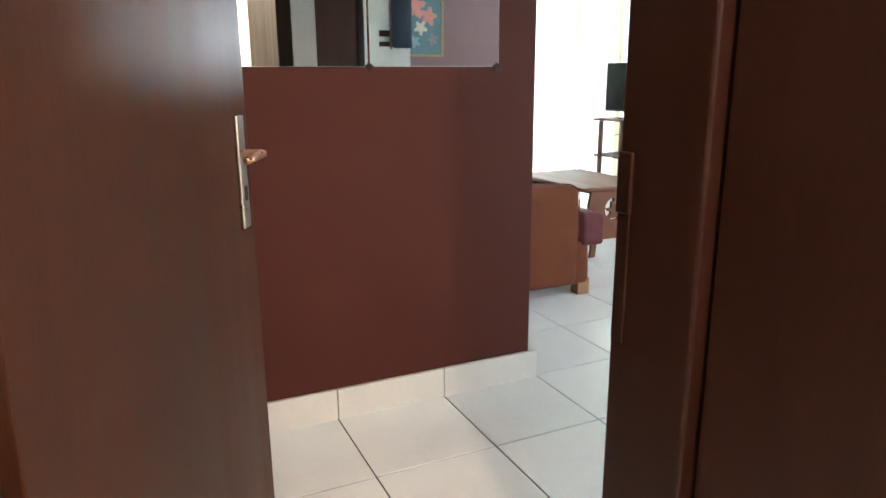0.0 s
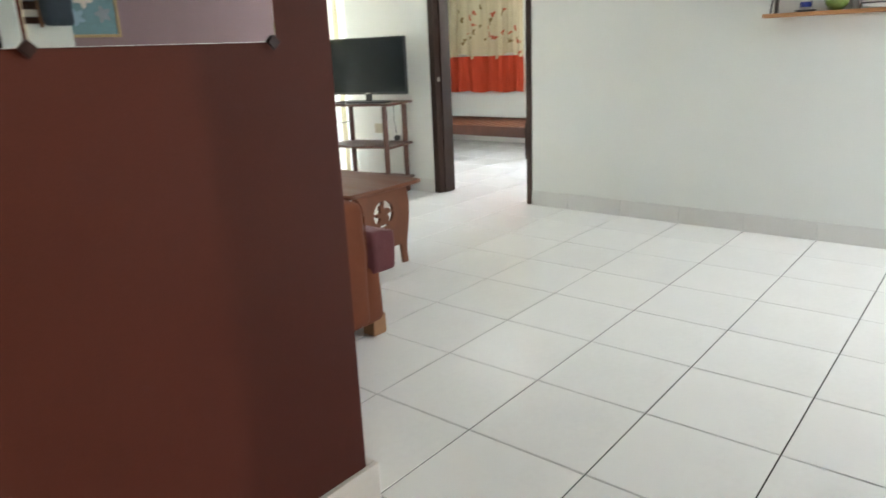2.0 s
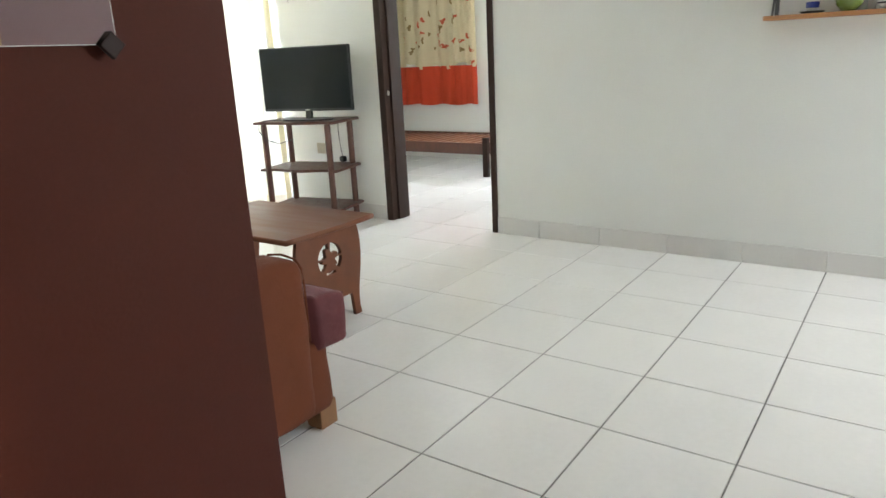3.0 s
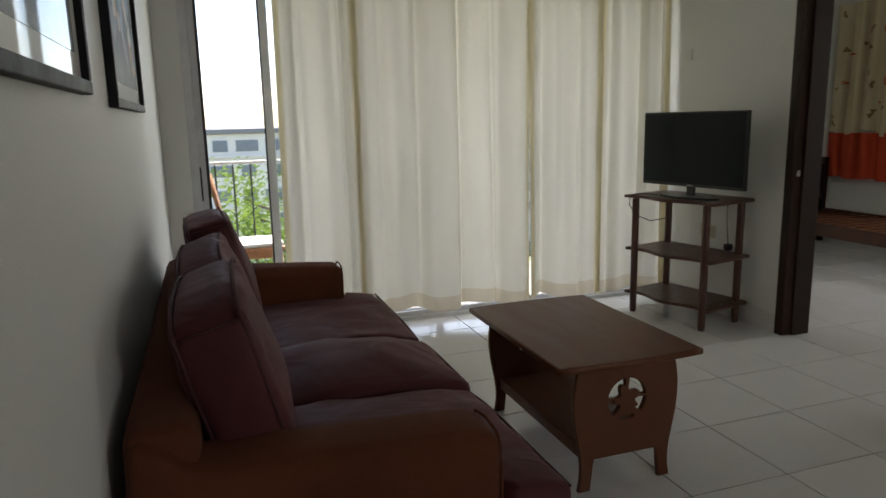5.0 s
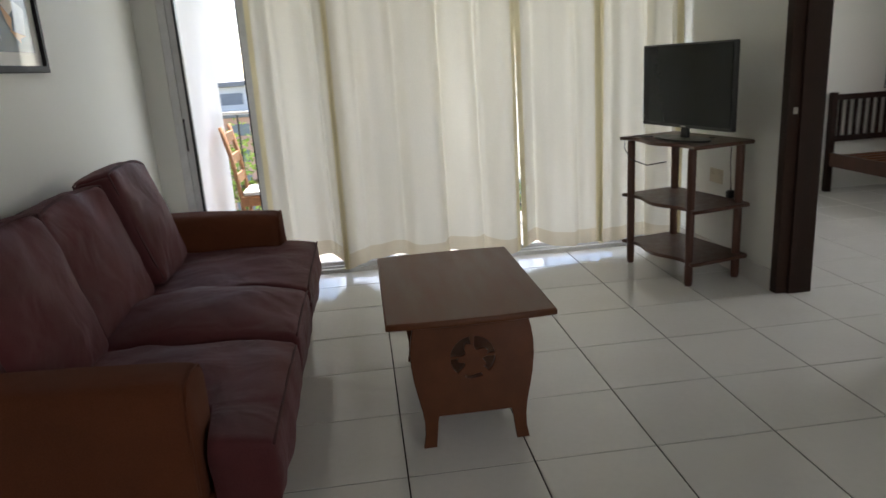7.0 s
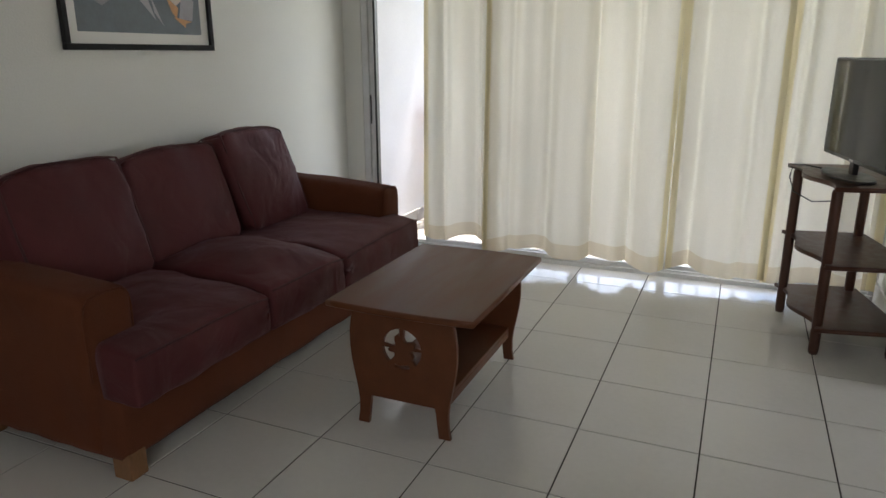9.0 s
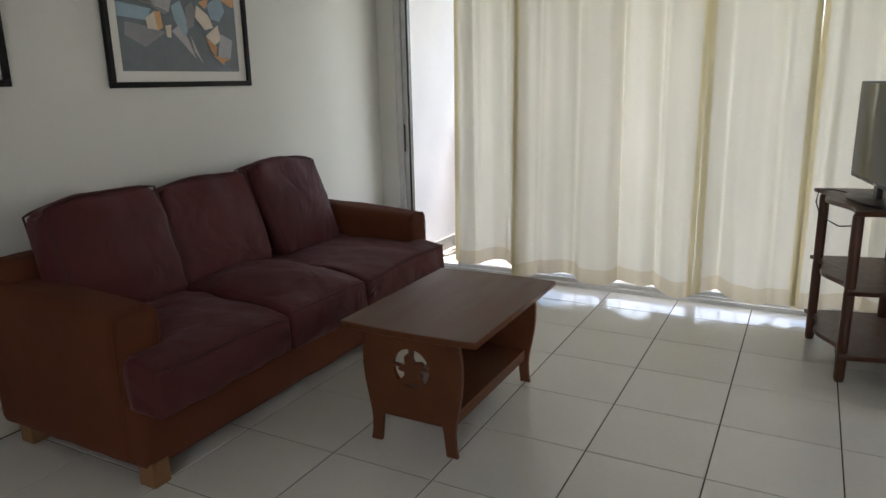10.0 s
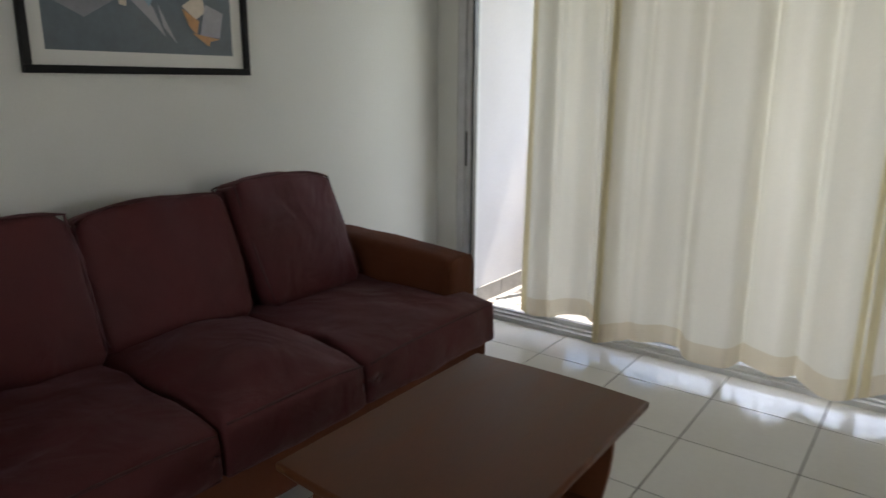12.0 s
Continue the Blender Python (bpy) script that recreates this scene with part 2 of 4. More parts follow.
def soft_box(x0, x1, y0, y1, z0, z1, r, n=(14, 14, 8), puff=(0, 0, 0), wrinkle=0.006, freq=6.0, seed=0, shape=None, back=1.0):
    """An upholstered block: rounded edges, swollen faces and shallow wrinkles."""
    bm = bmesh.new()
    half = Vector((x1 - x0, y1 - y0, z1 - z0)) / 2
    mid = Vector((x1 + x0, y1 + y0, z1 + z0)) / 2
    cache = {}

    def vert(i, j, k):
        if (i, j, k) not in cache:
            t = []
            for a, c in zip((i, j, k), n):
                s = 2 * a / c - 1
                t.append(math.copysign(1 - (1 - abs(s)) ** 1.5, s))
            p = Vector([a * h for a, h in zip(t, half)])
            core = Vector([max(-h + r, min(h - r, a)) for a, h in zip(p, half)])
            d = p - core
            out = d.normalized() if d.length > 1e-9 else Vector()
            if d.length > 1e-9:
                p = core + out * r
            u, v, w = t
            p.x += math.copysign(puff[0], u) * abs(u) ** 3 * (1 - v * v) * (1 - w * w)
            p.y += math.copysign(puff[1], v) * abs(v) ** 3 * (1 - u * u) * (1 - w * w)
            p.z += math.copysign(puff[2], w) * abs(w) ** 3 * (1 - u * u) * (1 - v * v)
            q = p + mid
            if shape:
                q = shape(q, t)
            e = Vector((seed * 3.7, seed * 1.3, 0))
            q += wrinkle * noise.noise_vector(q * freq + e) + 0.4 * wrinkle * noise.noise_vector(q * freq * 3.1 + e)
            cache[i, j, k] = bm.verts.new(q)
        return cache[i, j, k]

    nx, ny, nz = n
    for i in range(nx):
        for j in range(ny):
            bm.faces.new((vert(i, j, nz), vert(i + 1, j, nz), vert(i + 1, j + 1, nz), vert(i, j + 1, nz)))
            bm.faces.new((vert(i, j + 1, 0), vert(i + 1, j + 1, 0), vert(i + 1, j, 0), vert(i, j, 0)))
    for i in range(nx):
        for k in range(nz):
            bm.faces.new((vert(i, 0, k), vert(i + 1, 0, k), vert(i + 1, 0, k + 1), vert(i, 0, k + 1)))
            bm.faces.new((vert(i, ny, k + 1), vert(i + 1, ny, k + 1), vert(i + 1, ny, k), vert(i, ny, k)))
    for j in range(ny):
        for k in range(nz):
            bm.faces.new((vert(0, j, k + 1), vert(0, j + 1, k + 1), vert(0, j + 1, k), vert(0, j, k)))
            bm.faces.new((vert(nx, j, k), vert(nx, j + 1, k), vert(nx, j + 1, k + 1), vert(nx, j, k + 1)))
    return bm


# ---- the shell of the rooms ----
H = 2.62
GLASS_Y = 6.20

structure("wall_sofa_side", "white painted plaster wall behind the sofa", "wall", box(1.16, 1.315, 2.40, 6.34, -0.05, H), WHITE)
structure("wall_maroon", "dark maroon painted wall beside the entrance", "wall", box(-1.9, 1.309, 2.25, 2.40, -0.05, H), MAROON)
structure("wall_corridor_end", "white painted wall closing the corridor", "wall", box(-1.9, -1.75, -2.6, 2.25, -0.05, H), WHITE)
bm = box(-1.75, -0.42, 0.66, 0.80, -0.05, H)
box(-0.42, 0.66, 0.66, 0.80, 2.12, H, bm=bm)
structure("wall_entrance", "white painted wall with the entrance opening", "wall", bm, WHITE)
structure("wall_hall_side", "white painted partition beside the entrance hall", "wall", box(0.682, 0.81, -2.6, 0.85, -0.05, H), WHITE)
structure("wall_hall_back", "white painted back wall of the entrance hall", "wall", box(-1.9, 0.81, -2.75, -2.6, -0.05, H), WHITE)
structure("wall_south", "cream painted wall with a brown door", "wall", box(0.78, 2.12, -1.2, -1.02, -0.05, H), WHITE)
# Opening at x 4.12 to 4.85 is unseen, added for the fill lamp.
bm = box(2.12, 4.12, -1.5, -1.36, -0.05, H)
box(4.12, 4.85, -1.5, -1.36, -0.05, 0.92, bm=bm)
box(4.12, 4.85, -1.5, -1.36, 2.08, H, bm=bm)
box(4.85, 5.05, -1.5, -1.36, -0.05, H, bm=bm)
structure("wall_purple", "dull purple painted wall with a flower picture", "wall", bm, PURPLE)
structure("wall_south_return", "white painted end of the short wall", "wall", box(1.97, 2.12, -1.36, -1.2, -0.05, H), WHITE)

bm = box(4.90, 5.06, -1.36, 3.94, -0.05, H)
box(4.90, 5.06, 3.94, 4.985, 2.10, H, bm=bm)
box(4.90, 5.06, 4.985, 6.34, -0.05, H, bm=bm)
structure("wall_television_side", "white painted wall with the bedroom doorway", "wall", bm, WHITE)

# bedroom
structure("wall_bedroom_north", "white painted bedroom wall behind the headboard", "wall", box(5.06, 8.16, 7.42, 7.56, -0.05, H), WHITE)
structure("wall_bedroom_south", "white painted bedroom wall", "wall", box(5.06, 8.16, 2.9, 3.04, -0.05, H), WHITE)
structure("wall_bedroom_west", "white painted bedroom wall beside the balcony", "wall", box(4.92, 5.06, 6.34, 7.56, -0.05, H), WHITE)
bm = box(8.0, 8.16, 3.04, 4.15, -0.05, H)
box(8.0, 8.16, 4.15, 5.65, -0.05, 0.95, bm=bm)
box(8.0, 8.16, 4.15, 5.65, 2.05, H, bm=bm)
box(8.0, 8.16, 5.65, 7.42, -0.05, H, bm=bm)
structure("wall_bedroom_window", "white painted bedroom wall with a window opening", "wall", bm, WHITE)
structure("ceiling", "plain white painted ceiling", "ceiling", box(-1.9, 8.16, -2.75, 6.34, H, H + 0.12), CEIL)
structure("ceiling_bedroom", "plain white painted bedroom ceiling", "ceiling", box(4.92, 8.16, 6.34, 7.56, H, H + 0.12), CEIL)

# head wall over the sliding door
structure("wall_window_head", "white painted beam over the sliding door", "wall", box(1.315, 4.90, 6.16, 6.34, 2.32, H), WHITE)

# ---- doors ----
frame_1 = thing("door_frame_1", "dark brown wooden frame of the entrance door", "door frame", kind="structure")
part("jamb", box(0.604, 0.68, 0.655, 0.855, 0, 2.06, 0.006), DARKWOOD, frame_1)
part("jamb", box(-0.42, -0.375, 0.655, 0.815, 0, 2.06, 0.006), DARKWOOD, frame_1)
part("head", box(-0.42, 0.68, 0.655, 0.865, 2.06, 2.12, 0.006), DARKWOOD, frame_1)
part("strike_box", box(0.596, 0.606, 0.815, 0.852, 1.04, 1.15, 0.004), DARKWOOD, frame_1, "worn dark metal strike box")
part("strike_plate", box(0.600, 0.606, 0.818, 0.850, 0.80, 1.04, 0.003), DARKWOOD, frame_1, "worn dark metal plate")

# open leaf of the entrance door
leaf = thing("door_1", "brown veneered entrance door standing open", "door", pose(-0.352, 0.82, 0, 0, 0, 60), kind="structure")
part("leaf", box(0, 0.868, 0.0, 0.04, 0.008, 2.05, 0.004), DOORWOOD, leaf)
handle = part("handle_plate", box(0.788, 0.830, -0.008, 0.0, 0.935, 1.195, 0.003), STEEL, leaf, "long steel handle plate")
part("lever", tube([(0.809, -0.005, 1.11), (0.809, -0.045, 1.11), (0.801, -0.058, 1.11), (0.746, -0.062, 1.109), (0.698, -0.058, 1.105)], lambda s: 0.010 - 0.002 * s, 10), COPPER, handle, "worn copper lever", True)
part("keyhole", box(0.802, 0.816, -0.0095, -0.007, 1.00, 1.035, 0.003), BLACK, handle)

# the second leaf folded back along the hall partition
leaf2 = thing("door_2", "dark brown door leaf folded back against the hall wall", "door", kind="structure")
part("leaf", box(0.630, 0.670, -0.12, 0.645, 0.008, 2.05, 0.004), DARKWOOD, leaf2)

# brown door in the south wall
d3 = thing("door_3", "closed brown veneered door with a dark frame", "door", kind="structure")
part("leaf", box(0.935, 1.64, -1.016, -0.99, 0.01, 2.04, 0.003), DOORWOOD, d3)
part("frame_side", box(0.875, 0.93, -1.016, -0.975, 0, 2.1, 0.004), WHITE, d3)
part("frame_side", box(1.645, 1.70, -1.016, -0.975, 0, 2.1, 0.004), DARKWOOD, d3)
part("frame_head", box(0.93, 1.645, -1.016, -0.975, 2.045, 2.1, 0.004), DARKWOOD, d3)
hp = part("handle_plate", box(0.965, 0.995, -0.99, -0.984, 1.46, 1.56, 0.003), STEEL, d3)
part("lever", tube([(0.98, -0.985, 1.51), (0.98, -0.95, 1.51), (1.0, -0.94, 1.51), (1.10, -0.94, 1.508)], 0.008, 8), STEEL, hp, "", True)

# bedroom doorway
frame_2 = thing("door_frame_2", "nearly black wooden frame of the bedroom doorway", "door frame", kind="structure")
part("jamb", box(4.885, 5.085, 4.922, 4.985, 0, 2.10, 0.005), BLACKWOOD, frame_2)
part("stop", box(4.95, 5.085, 4.905, 4.922, 0, 2.08, 0.003), BLACKWOOD, frame_2)
part("jamb", box(4.885, 5.075, 3.94, 3.985, 0, 2.10, 0.005), BLACKWOOD, frame_2)
part("head", box(4.885, 5.075, 3.985, 4.922, 2.05, 2.10, 0.005), BLACKWOOD, frame_2)
part("strike_plate", box(4.915, 4.94, 4.9195, 4.924, 1.00, 1.035, 0.001), STEEL, frame_2, "small steel strike plate")

# ---- sliding glass door ----
slide = thing("window_1", "grey aluminium sliding door, its first leaf slid open", "sliding door", kind="structure")
part("track", box(1.316, 4.90, 6.17, 6.33, -0.02, 0.028, 0.003), ALU, slide, "grey aluminium floor track")
part("track_rail", box(1.39, 4.88, 6.20, 6.215, 0.028, 0.042, 0.002), ALU, slide)
part("track_rail", box(1.39, 4.88, 6.26, 6.275, 0.028, 0.042, 0.002), ALU, slide)
part("top_rail", box(1.316, 4.90, 6.18, 6.32, 2.27, 2.32, 0.003), ALU, slide)
jamb = part("jamb", box(1.465, 1.515, 6.17, 6.33, 0.028, 2.27, 0.003), ALU, slide)
part("reveal", box(1.316, 1.465, 6.165, 6.335, 0.028, 2.32), WHITE, slide)
part("jamb_fin", box(1.515, 1.555, 6.19, 6.215, 0.028, 2.27, 0.002), ALU, slide)
part("seal", box(1.555, 1.572, 6.185, 6.225, 0.028, 2.27, 0.001), BLACK, slide, "black rubber seal")
part("lock_keep", box(1.49, 1.525, 6.183, 6.191, 0.92, 1.13, 0.002), BLACK, jamb, "dark lock keep")
part("jamb", box(4.86, 4.899, 6.18, 6.32, 0.028, 2.27, 0.003), ALU, slide)


def sash(x0, x1, y):
    s = part("sash", box(x0, x0 + 0.05, y - 0.017, y + 0.017, 0.042, 2.27, 0.002), ALU, slide, "grey aluminium sash")
    part("stile", box(x1 - 0.05, x1, y - 0.017, y + 0.017, 0.042, 2.27, 0.002), ALU, s)
    part("bottom_rail", box(x0 + 0.05, x1 - 0.05, y - 0.017, y + 0.017, 0.042, 0.060, 0.002), ALU, s)
    part("upper_rail", box(x0 + 0.05, x1 - 0.05, y - 0.017, y + 0.017, 2.20, 2.27, 0.002), ALU, s)
    g = part("pane", box(x0 + 0.05, x1 - 0.05, y - 0.003, y + 0.003, 0.060, 2.20), GLASS, s, "clear glass pane")
    g.visible_shadow = False


sash(1.935, 3.10, 6.27)
edge_seal = part("edge_seal", box(1.926, 1.935, 6.258, 6.282, 0.042, 2.27, 0.001), BLACK, slide, "black rubber edge seal")
for z in (0.62, 1.30, 1.95):
    part("seal_clip", box(1.921, 1.928, 6.254, 6.272, z, z + 0.02, 0.002), PLASTIC, edge_seal, "small white clip")
sash(2.45, 3.70, 6.215)
sash(3.65, 4.86, 6.265)


# ---- curtains ----
def curtain(name, label, x0, x1, y, z0, z1, folds, depth, seed, mat=CURT, hem_mat=HEM, hem=0.10, axis="x", flare=0.03, group="cream curtains", spread=(0.0, 0.0)):
    """A hanging cloth in uneven folds, gathered at the top and looser at the wavy hem."""
    rnd = random.Random(seed)
    phases = [rnd.uniform(0, 6.28) for _ in range(4)]
    nu, rows = int(folds * 22), [z0 + hem] + [z0 + hem + (z1 - z0 - hem) * k / 14 for k in range(1, 15)]

    def spot(u, z):
        h = (z - z0) / (z1 - z0)
        warp = u + 0.035 * math.sin(5 * u + phases[0]) + 0.02 * math.sin(11 * u + phases[1])
        a = depth * (0.75 + 0.35 * math.sin(4.1 * u + phases[2])) * (1.15 - 0.35 * h)
        s = math.sin(2 * math.pi * folds * warp + phases[3] + 0.35 * math.sin(3 * h + 7 * u))
        d = a * math.copysign(abs(s) ** 0.75, s) + 0.25 * depth * math.sin(2 * math.pi * folds * 2.3 * warp + h)
        along = x0 + (x1 - x0) * u + 0.6 * a * math.cos(2 * math.pi * folds * warp + phases[3]) * min(1, 6 * u, 6 * (1 - u)) + flare * (1 - h) * (u - 0.5) + (1 - h) * (spread[0] * (1 - u) ** 3 + spread[1] * u ** 3)
        dz = (0.030 * math.sin(2 * math.pi * folds * 0.55 * u + phases[1]) + 0.014 * math.sin(9 * u + phases[0])) * (1 - h) ** 3
        return (along, y + d, z + dz) if axis == "x" else (y + d, along, z + dz)

    def sheet(zs, u0=0.0, u1=1.0, lift=0.0):
        bm = bmesh.new()
        cols = max(4, int(nu * (u1 - u0)))
        g = [[bm.verts.new(Vector(spot(u0 + (u1 - u0) * i / cols, z)) - Vector((0, lift, 0))) for i in range(cols + 1)] for z in zs]
        for a, b in zip(g, g[1:]):
            for i in range(cols):
                bm.faces.new((a[i], a[i + 1], b[i + 1], b[i]))
        return bm

    c = thing(name, label, "curtain", group=group)
    part("cloth", sheet(rows), mat, c, smooth=True)
    part("hem", sheet([z0, z0 + hem * 0.5, z0 + hem]), hem_mat, c, "thicker sewn hem", smooth=True)
    if axis == "x":
        w = 0.032 / (x1 - x0)
        for u0, u1 in ((0.0, w), (1 - w, 1.0)):
            part("side_hem", sheet([z0] + rows, u0, u1, 0.004), SIDE, c, "folded yellowish side seam", smooth=True)
    return c, spot


curtain("curtain", "narrow cream curtain beside the open balcony door", 2.005, 2.500, 6.125, 0.125, 2.44, 2.2, 0.038, 3)
curtain("curtain", "wide cream curtain hanging in soft folds", 2.475, 3.698, 6.08, 0.095, 2.44, 3.9, 0.044, 5, spread=(0.0, -0.018))
curtain("curtain", "cream curtain with a yellowish fold", 3.692, 4.272, 6.10, 0.080, 2.44, 2.0, 0.044, 8, spread=(0.030, 0.0))
curtain("curtain", "cream curtain behind the television stand", 4.282, 4.86, 6.10, 0.075, 2.44, 2.6, 0.044, 13)
rod = thing("curtain_rod", "thin white metal curtain rod above the sliding door", "curtain rod")
part("rod", tube([(1.36, 6.10, 2.455), (4.88, 6.10, 2.455)], 0.012, 10), PLASTIC, rod, smooth=True)
for x in (1.5, 3.1, 4.75):
    part("bracket", box(x - 0.01, x + 0.01, 6.10, 6.16, 2.44, 2.475, 0.002), PLASTIC, rod)

# ---- balcony ----
structure("balcony_floor", "grey tiled balcony floor", "floor", box(1.342, 4.92, 6.33, 7.72, -0.16, -0.02), BALC)
structure("balcony_wall", "pale lilac painted side wall of the balcony", "wall", box(1.19, 1.48, 6.34, 7.72, -0.16, 2.62), OUTWALL)
structure("balcony_ceiling", "white painted balcony soffit", "ceiling", box(1.19, 4.92, 6.34, 7.72, 2.62, 2.74), CEIL)
sk = thing("balcony_skirting", "grey stone skirting on the balcony wall", "skirting", kind="structure")
for k in range(4):
    part("skirting_tile", box(1.48, 1.492, 6.345 + k * 0.34, 6.68 + k * 0.34, -0.02, 0.09, 0.002), BALC, sk)
plaster = random.Random(17)
for k in range(14):
    flake = thing("plaster_flake", "small white flake of fallen plaster on the balcony floor", "debris", pose(plaster.uniform(1.52, 1.90), plaster.uniform(6.40, 6.95), -0.02, 0, 0, plaster.uniform(0, 180)), group="fallen plaster flakes")
    r = plaster.uniform(0.010, 0.030)
    rim = [(r * plaster.uniform(0.5, 1.0) * math.cos(a * math.pi / 3.5), r * plaster.uniform(0.4, 0.9) * math.sin(a * math.pi / 3.5)) for a in range(7)]
    part("chip", plate([rim], 0.006, 0.001, pose(0, 0, 0.003)), PLASTIC, flake)
rail = thing("balcony_railing", "thin dark metal balcony railing with upright bars", "railing", kind="structure")
part("top_bar", box(1.50, 4.92, 7.60, 7.64, 1.06, 1.085, 0.004), ALU, rail)
part("bottom_bar", box(1.50, 4.92, 7.605, 7.635, 0.06, 0.085, 0.004), BLACK, rail)
for k in range(24):
    x = 1.62 + k * 0.14
    part("bar", tube([(x, 7.62, 0.08), (x, 7.62, 1.065)], 0.008, 6), BLACK, rail)


def balcony_chair():
    c = thing("wooden_chair", "warm brown wooden ladder-back chair with a white seat pad", "chair", pose(1.86, 7.27, -0.02, 0, 0, 0))
    for y in (-0.19, 0.17):
        part("back_post", tube([(-0.20, y, 0), (-0.20, y, 0.45), (-0.235, y, 0.75), (-0.29, y, 1.02)], 0.019, 8), CHAIRWOOD, c, smooth=True)
        part("front_leg", tube([(0.20, y, 0), (0.19, y, 0.43)], 0.018, 8), CHAIRWOOD, c, smooth=True)
        part("side_rail", box(-0.20, 0.20, y - 0.012, y + 0.012, 0.38, 0.44, 0.003), CHAIRWOOD, c)
    for z, x in ((0.60, -0.218), (0.76, -0.238), (0.93, -0.268)):
        part("slat", box(x - 0.009, x + 0.009, -0.18, 0.16, z - 0.04, z + 0.04, 0.003), CHAIRWOOD, c)
    part("front_rail", box(0.185, 0.205, -0.18, 0.16, 0.38, 0.44, 0.003), CHAIRWOOD, c)
    part("seat", box(-0.21, 0.225, -0.215, 0.195, 0.44, 0.465, 0.006), CHAIRWOOD, c)
    part("seat_pad", soft_box(-0.19, 0.22, -0.20, 0.18, 0.463, 0.50, 0.015, (8, 8, 4), (0, 0, 0.008), 0.003), PLASTIC, c, "flat white seat pad", True)


balcony_chair()


# ---- sofa ----
def sofa():
    s = thing("sofa", "three-seat sofa in a rust cover with plum cushions", "sofa", pose(0, 0, 0))
    part("base", soft_box(1.42, 2.262, 3.09, 5.315, 0.068, 0.335, 0.03, (12, 30, 6), (0.006, 0.004, 0), 0.007, 5), COVER, s, "rust brown fabric base", True)
    part("backrest", soft_box(1.347, 1.495, 3.115, 5.11, 0.08, 0.775, 0.035, (8, 30, 10), (0, 0, 0.01), 0.006, 5, 2), COVER, s, "rust brown fabric backrest", True)

    def arm_shape(q, t, rise):
        h = max(0.0, min(1.0, (1.50 - q.x) / 0.13))
        q.z += (0.036 * (2.17 - q.x) / 0.8 + rise * h * h * (3 - 2 * h)) * max(0.0, t[2])
        return q

    for y0, y1, front, seed, rise in ((3.075, 3.285, 2.172, 3, 0.075), (5.115, 5.325, 2.182, 4, 0.0)):
        arm = part("armrest", soft_box(1.352, front, y0, y1, 0.07, 0.655, 0.042, (24, 12, 14), (0.004, 0.008, 0.008), 0.007, 5, seed, lambda q, t, r=rise: arm_shape(q, t, r)), COVER, s, "rust brown fabric armrest", True)
        x, a, b = front - 0.010, y0 + 0.008, y1 - 0.008
        seam = [(x, a, 0.36), (x, a, 0.48), (x, a, 0.58), (x, a + 0.006, 0.622), (x, a + 0.03, 0.650), (x, (a + b) / 2, 0.659), (x, b - 0.03, 0.650), (x, b - 0.006, 0.622), (x, b, 0.58), (x, b, 0.48), (x, b, 0.36)]
        part("seam", tube(seam, 0.004, 6), COVER, arm, "raised sewn seam round the arm front", True)
    for y in (3.095, 5.245):
        part("foot", box(2.185, 2.268, y, y + 0.075, 0, 0.10, 0.005), FOOTWOOD, s, "square pale wooden foot")
        part("foot", box(1.45, 1.53, y, y + 0.075, 0, 0.10, 0.005), FOOTWOOD, s, "square pale wooden foot")

    # seat cushions; the outer two reach round the front of the arms
    spans = ((3.088, 3.792, 0.20, 0.0, 0.504, 0.018), (3.802, 4.385, 0.0, 0.0, 0.508, 0.072), (4.398, 5.215, 0.0, 0.10, 0.504, 0.012))
    for k, (a, b, ear_a, ear_b, top, crown) in enumerate(spans):
        def tee(q, t, a=a, b=b, ea=ear_a, eb=ear_b, k=k):
            f = 1.0 - max(0.0, min(1.0, (q.x - 2.175) / 0.02))
            u = (q.y - a) / (b - a)
            q.y += f * (ea * (1 - u) - eb * u)
            q.z -= 0.026 * max(0.0, t[0]) ** 4 * (t[2] > 0)
            q.z -= 0.020 * max(0.0, t[0]) ** 3 * (t[2] > 0) * max(0.0, t[1] if k < 2 else -t[1]) ** 3
            return q
        c = part("seat_cushion", soft_box(1.60, 2.362, a, b, 0.300, top, 0.022, (28, 26, 8), (0.012, 0.003, crown), 0.010, 7, 10 + k, tee), PLUM, s, "plum fabric seat cushion", True)
        for z, x in ((top - 0.030, 2.356), (0.316, 2.354)):
            edge = []
            for i in range(15):
                u = i / 14
                drop = 0.018 * max(0.0, (2 * u - 1) if k < 2 else (1 - 2 * u)) ** 3 if z > 0.4 else 0.0
                edge.append((x, a + 0.012 + (b - a - 0.024) * u, z - drop))
            part("piping", tube(edge, 0.0045, 6), PIPING, c, "dark sewn piping", True)

    # boxed back cushions leaning on the backrest: thickness, width and height before the lean
    for k, (a, b, tall, lean, fat, turn) in enumerate(((3.235, 3.790, 0.530, 15.0, 0.170, -1.5), (3.800, 4.405, 0.522, 16.0, 0.155, -1.0), (4.420, 4.965, 0.556, 14.0, 0.165, 2.5))):
        ct, st = math.cos(radians(lean)), math.sin(radians(lean))
        mid = (a + b) / 2

        def place(u, y, w, ct=ct, st=st, mid=mid, turn=turn, k=k):
            x = 1.577 + u * ct - w * st - math.tan(radians(turn)) * (y - mid)
            slip = (0.03, 0.02, 0.09)[k] * (1 - w / 0.55)
            return Vector((x, y + slip, 0.462 + w * ct + u * st))

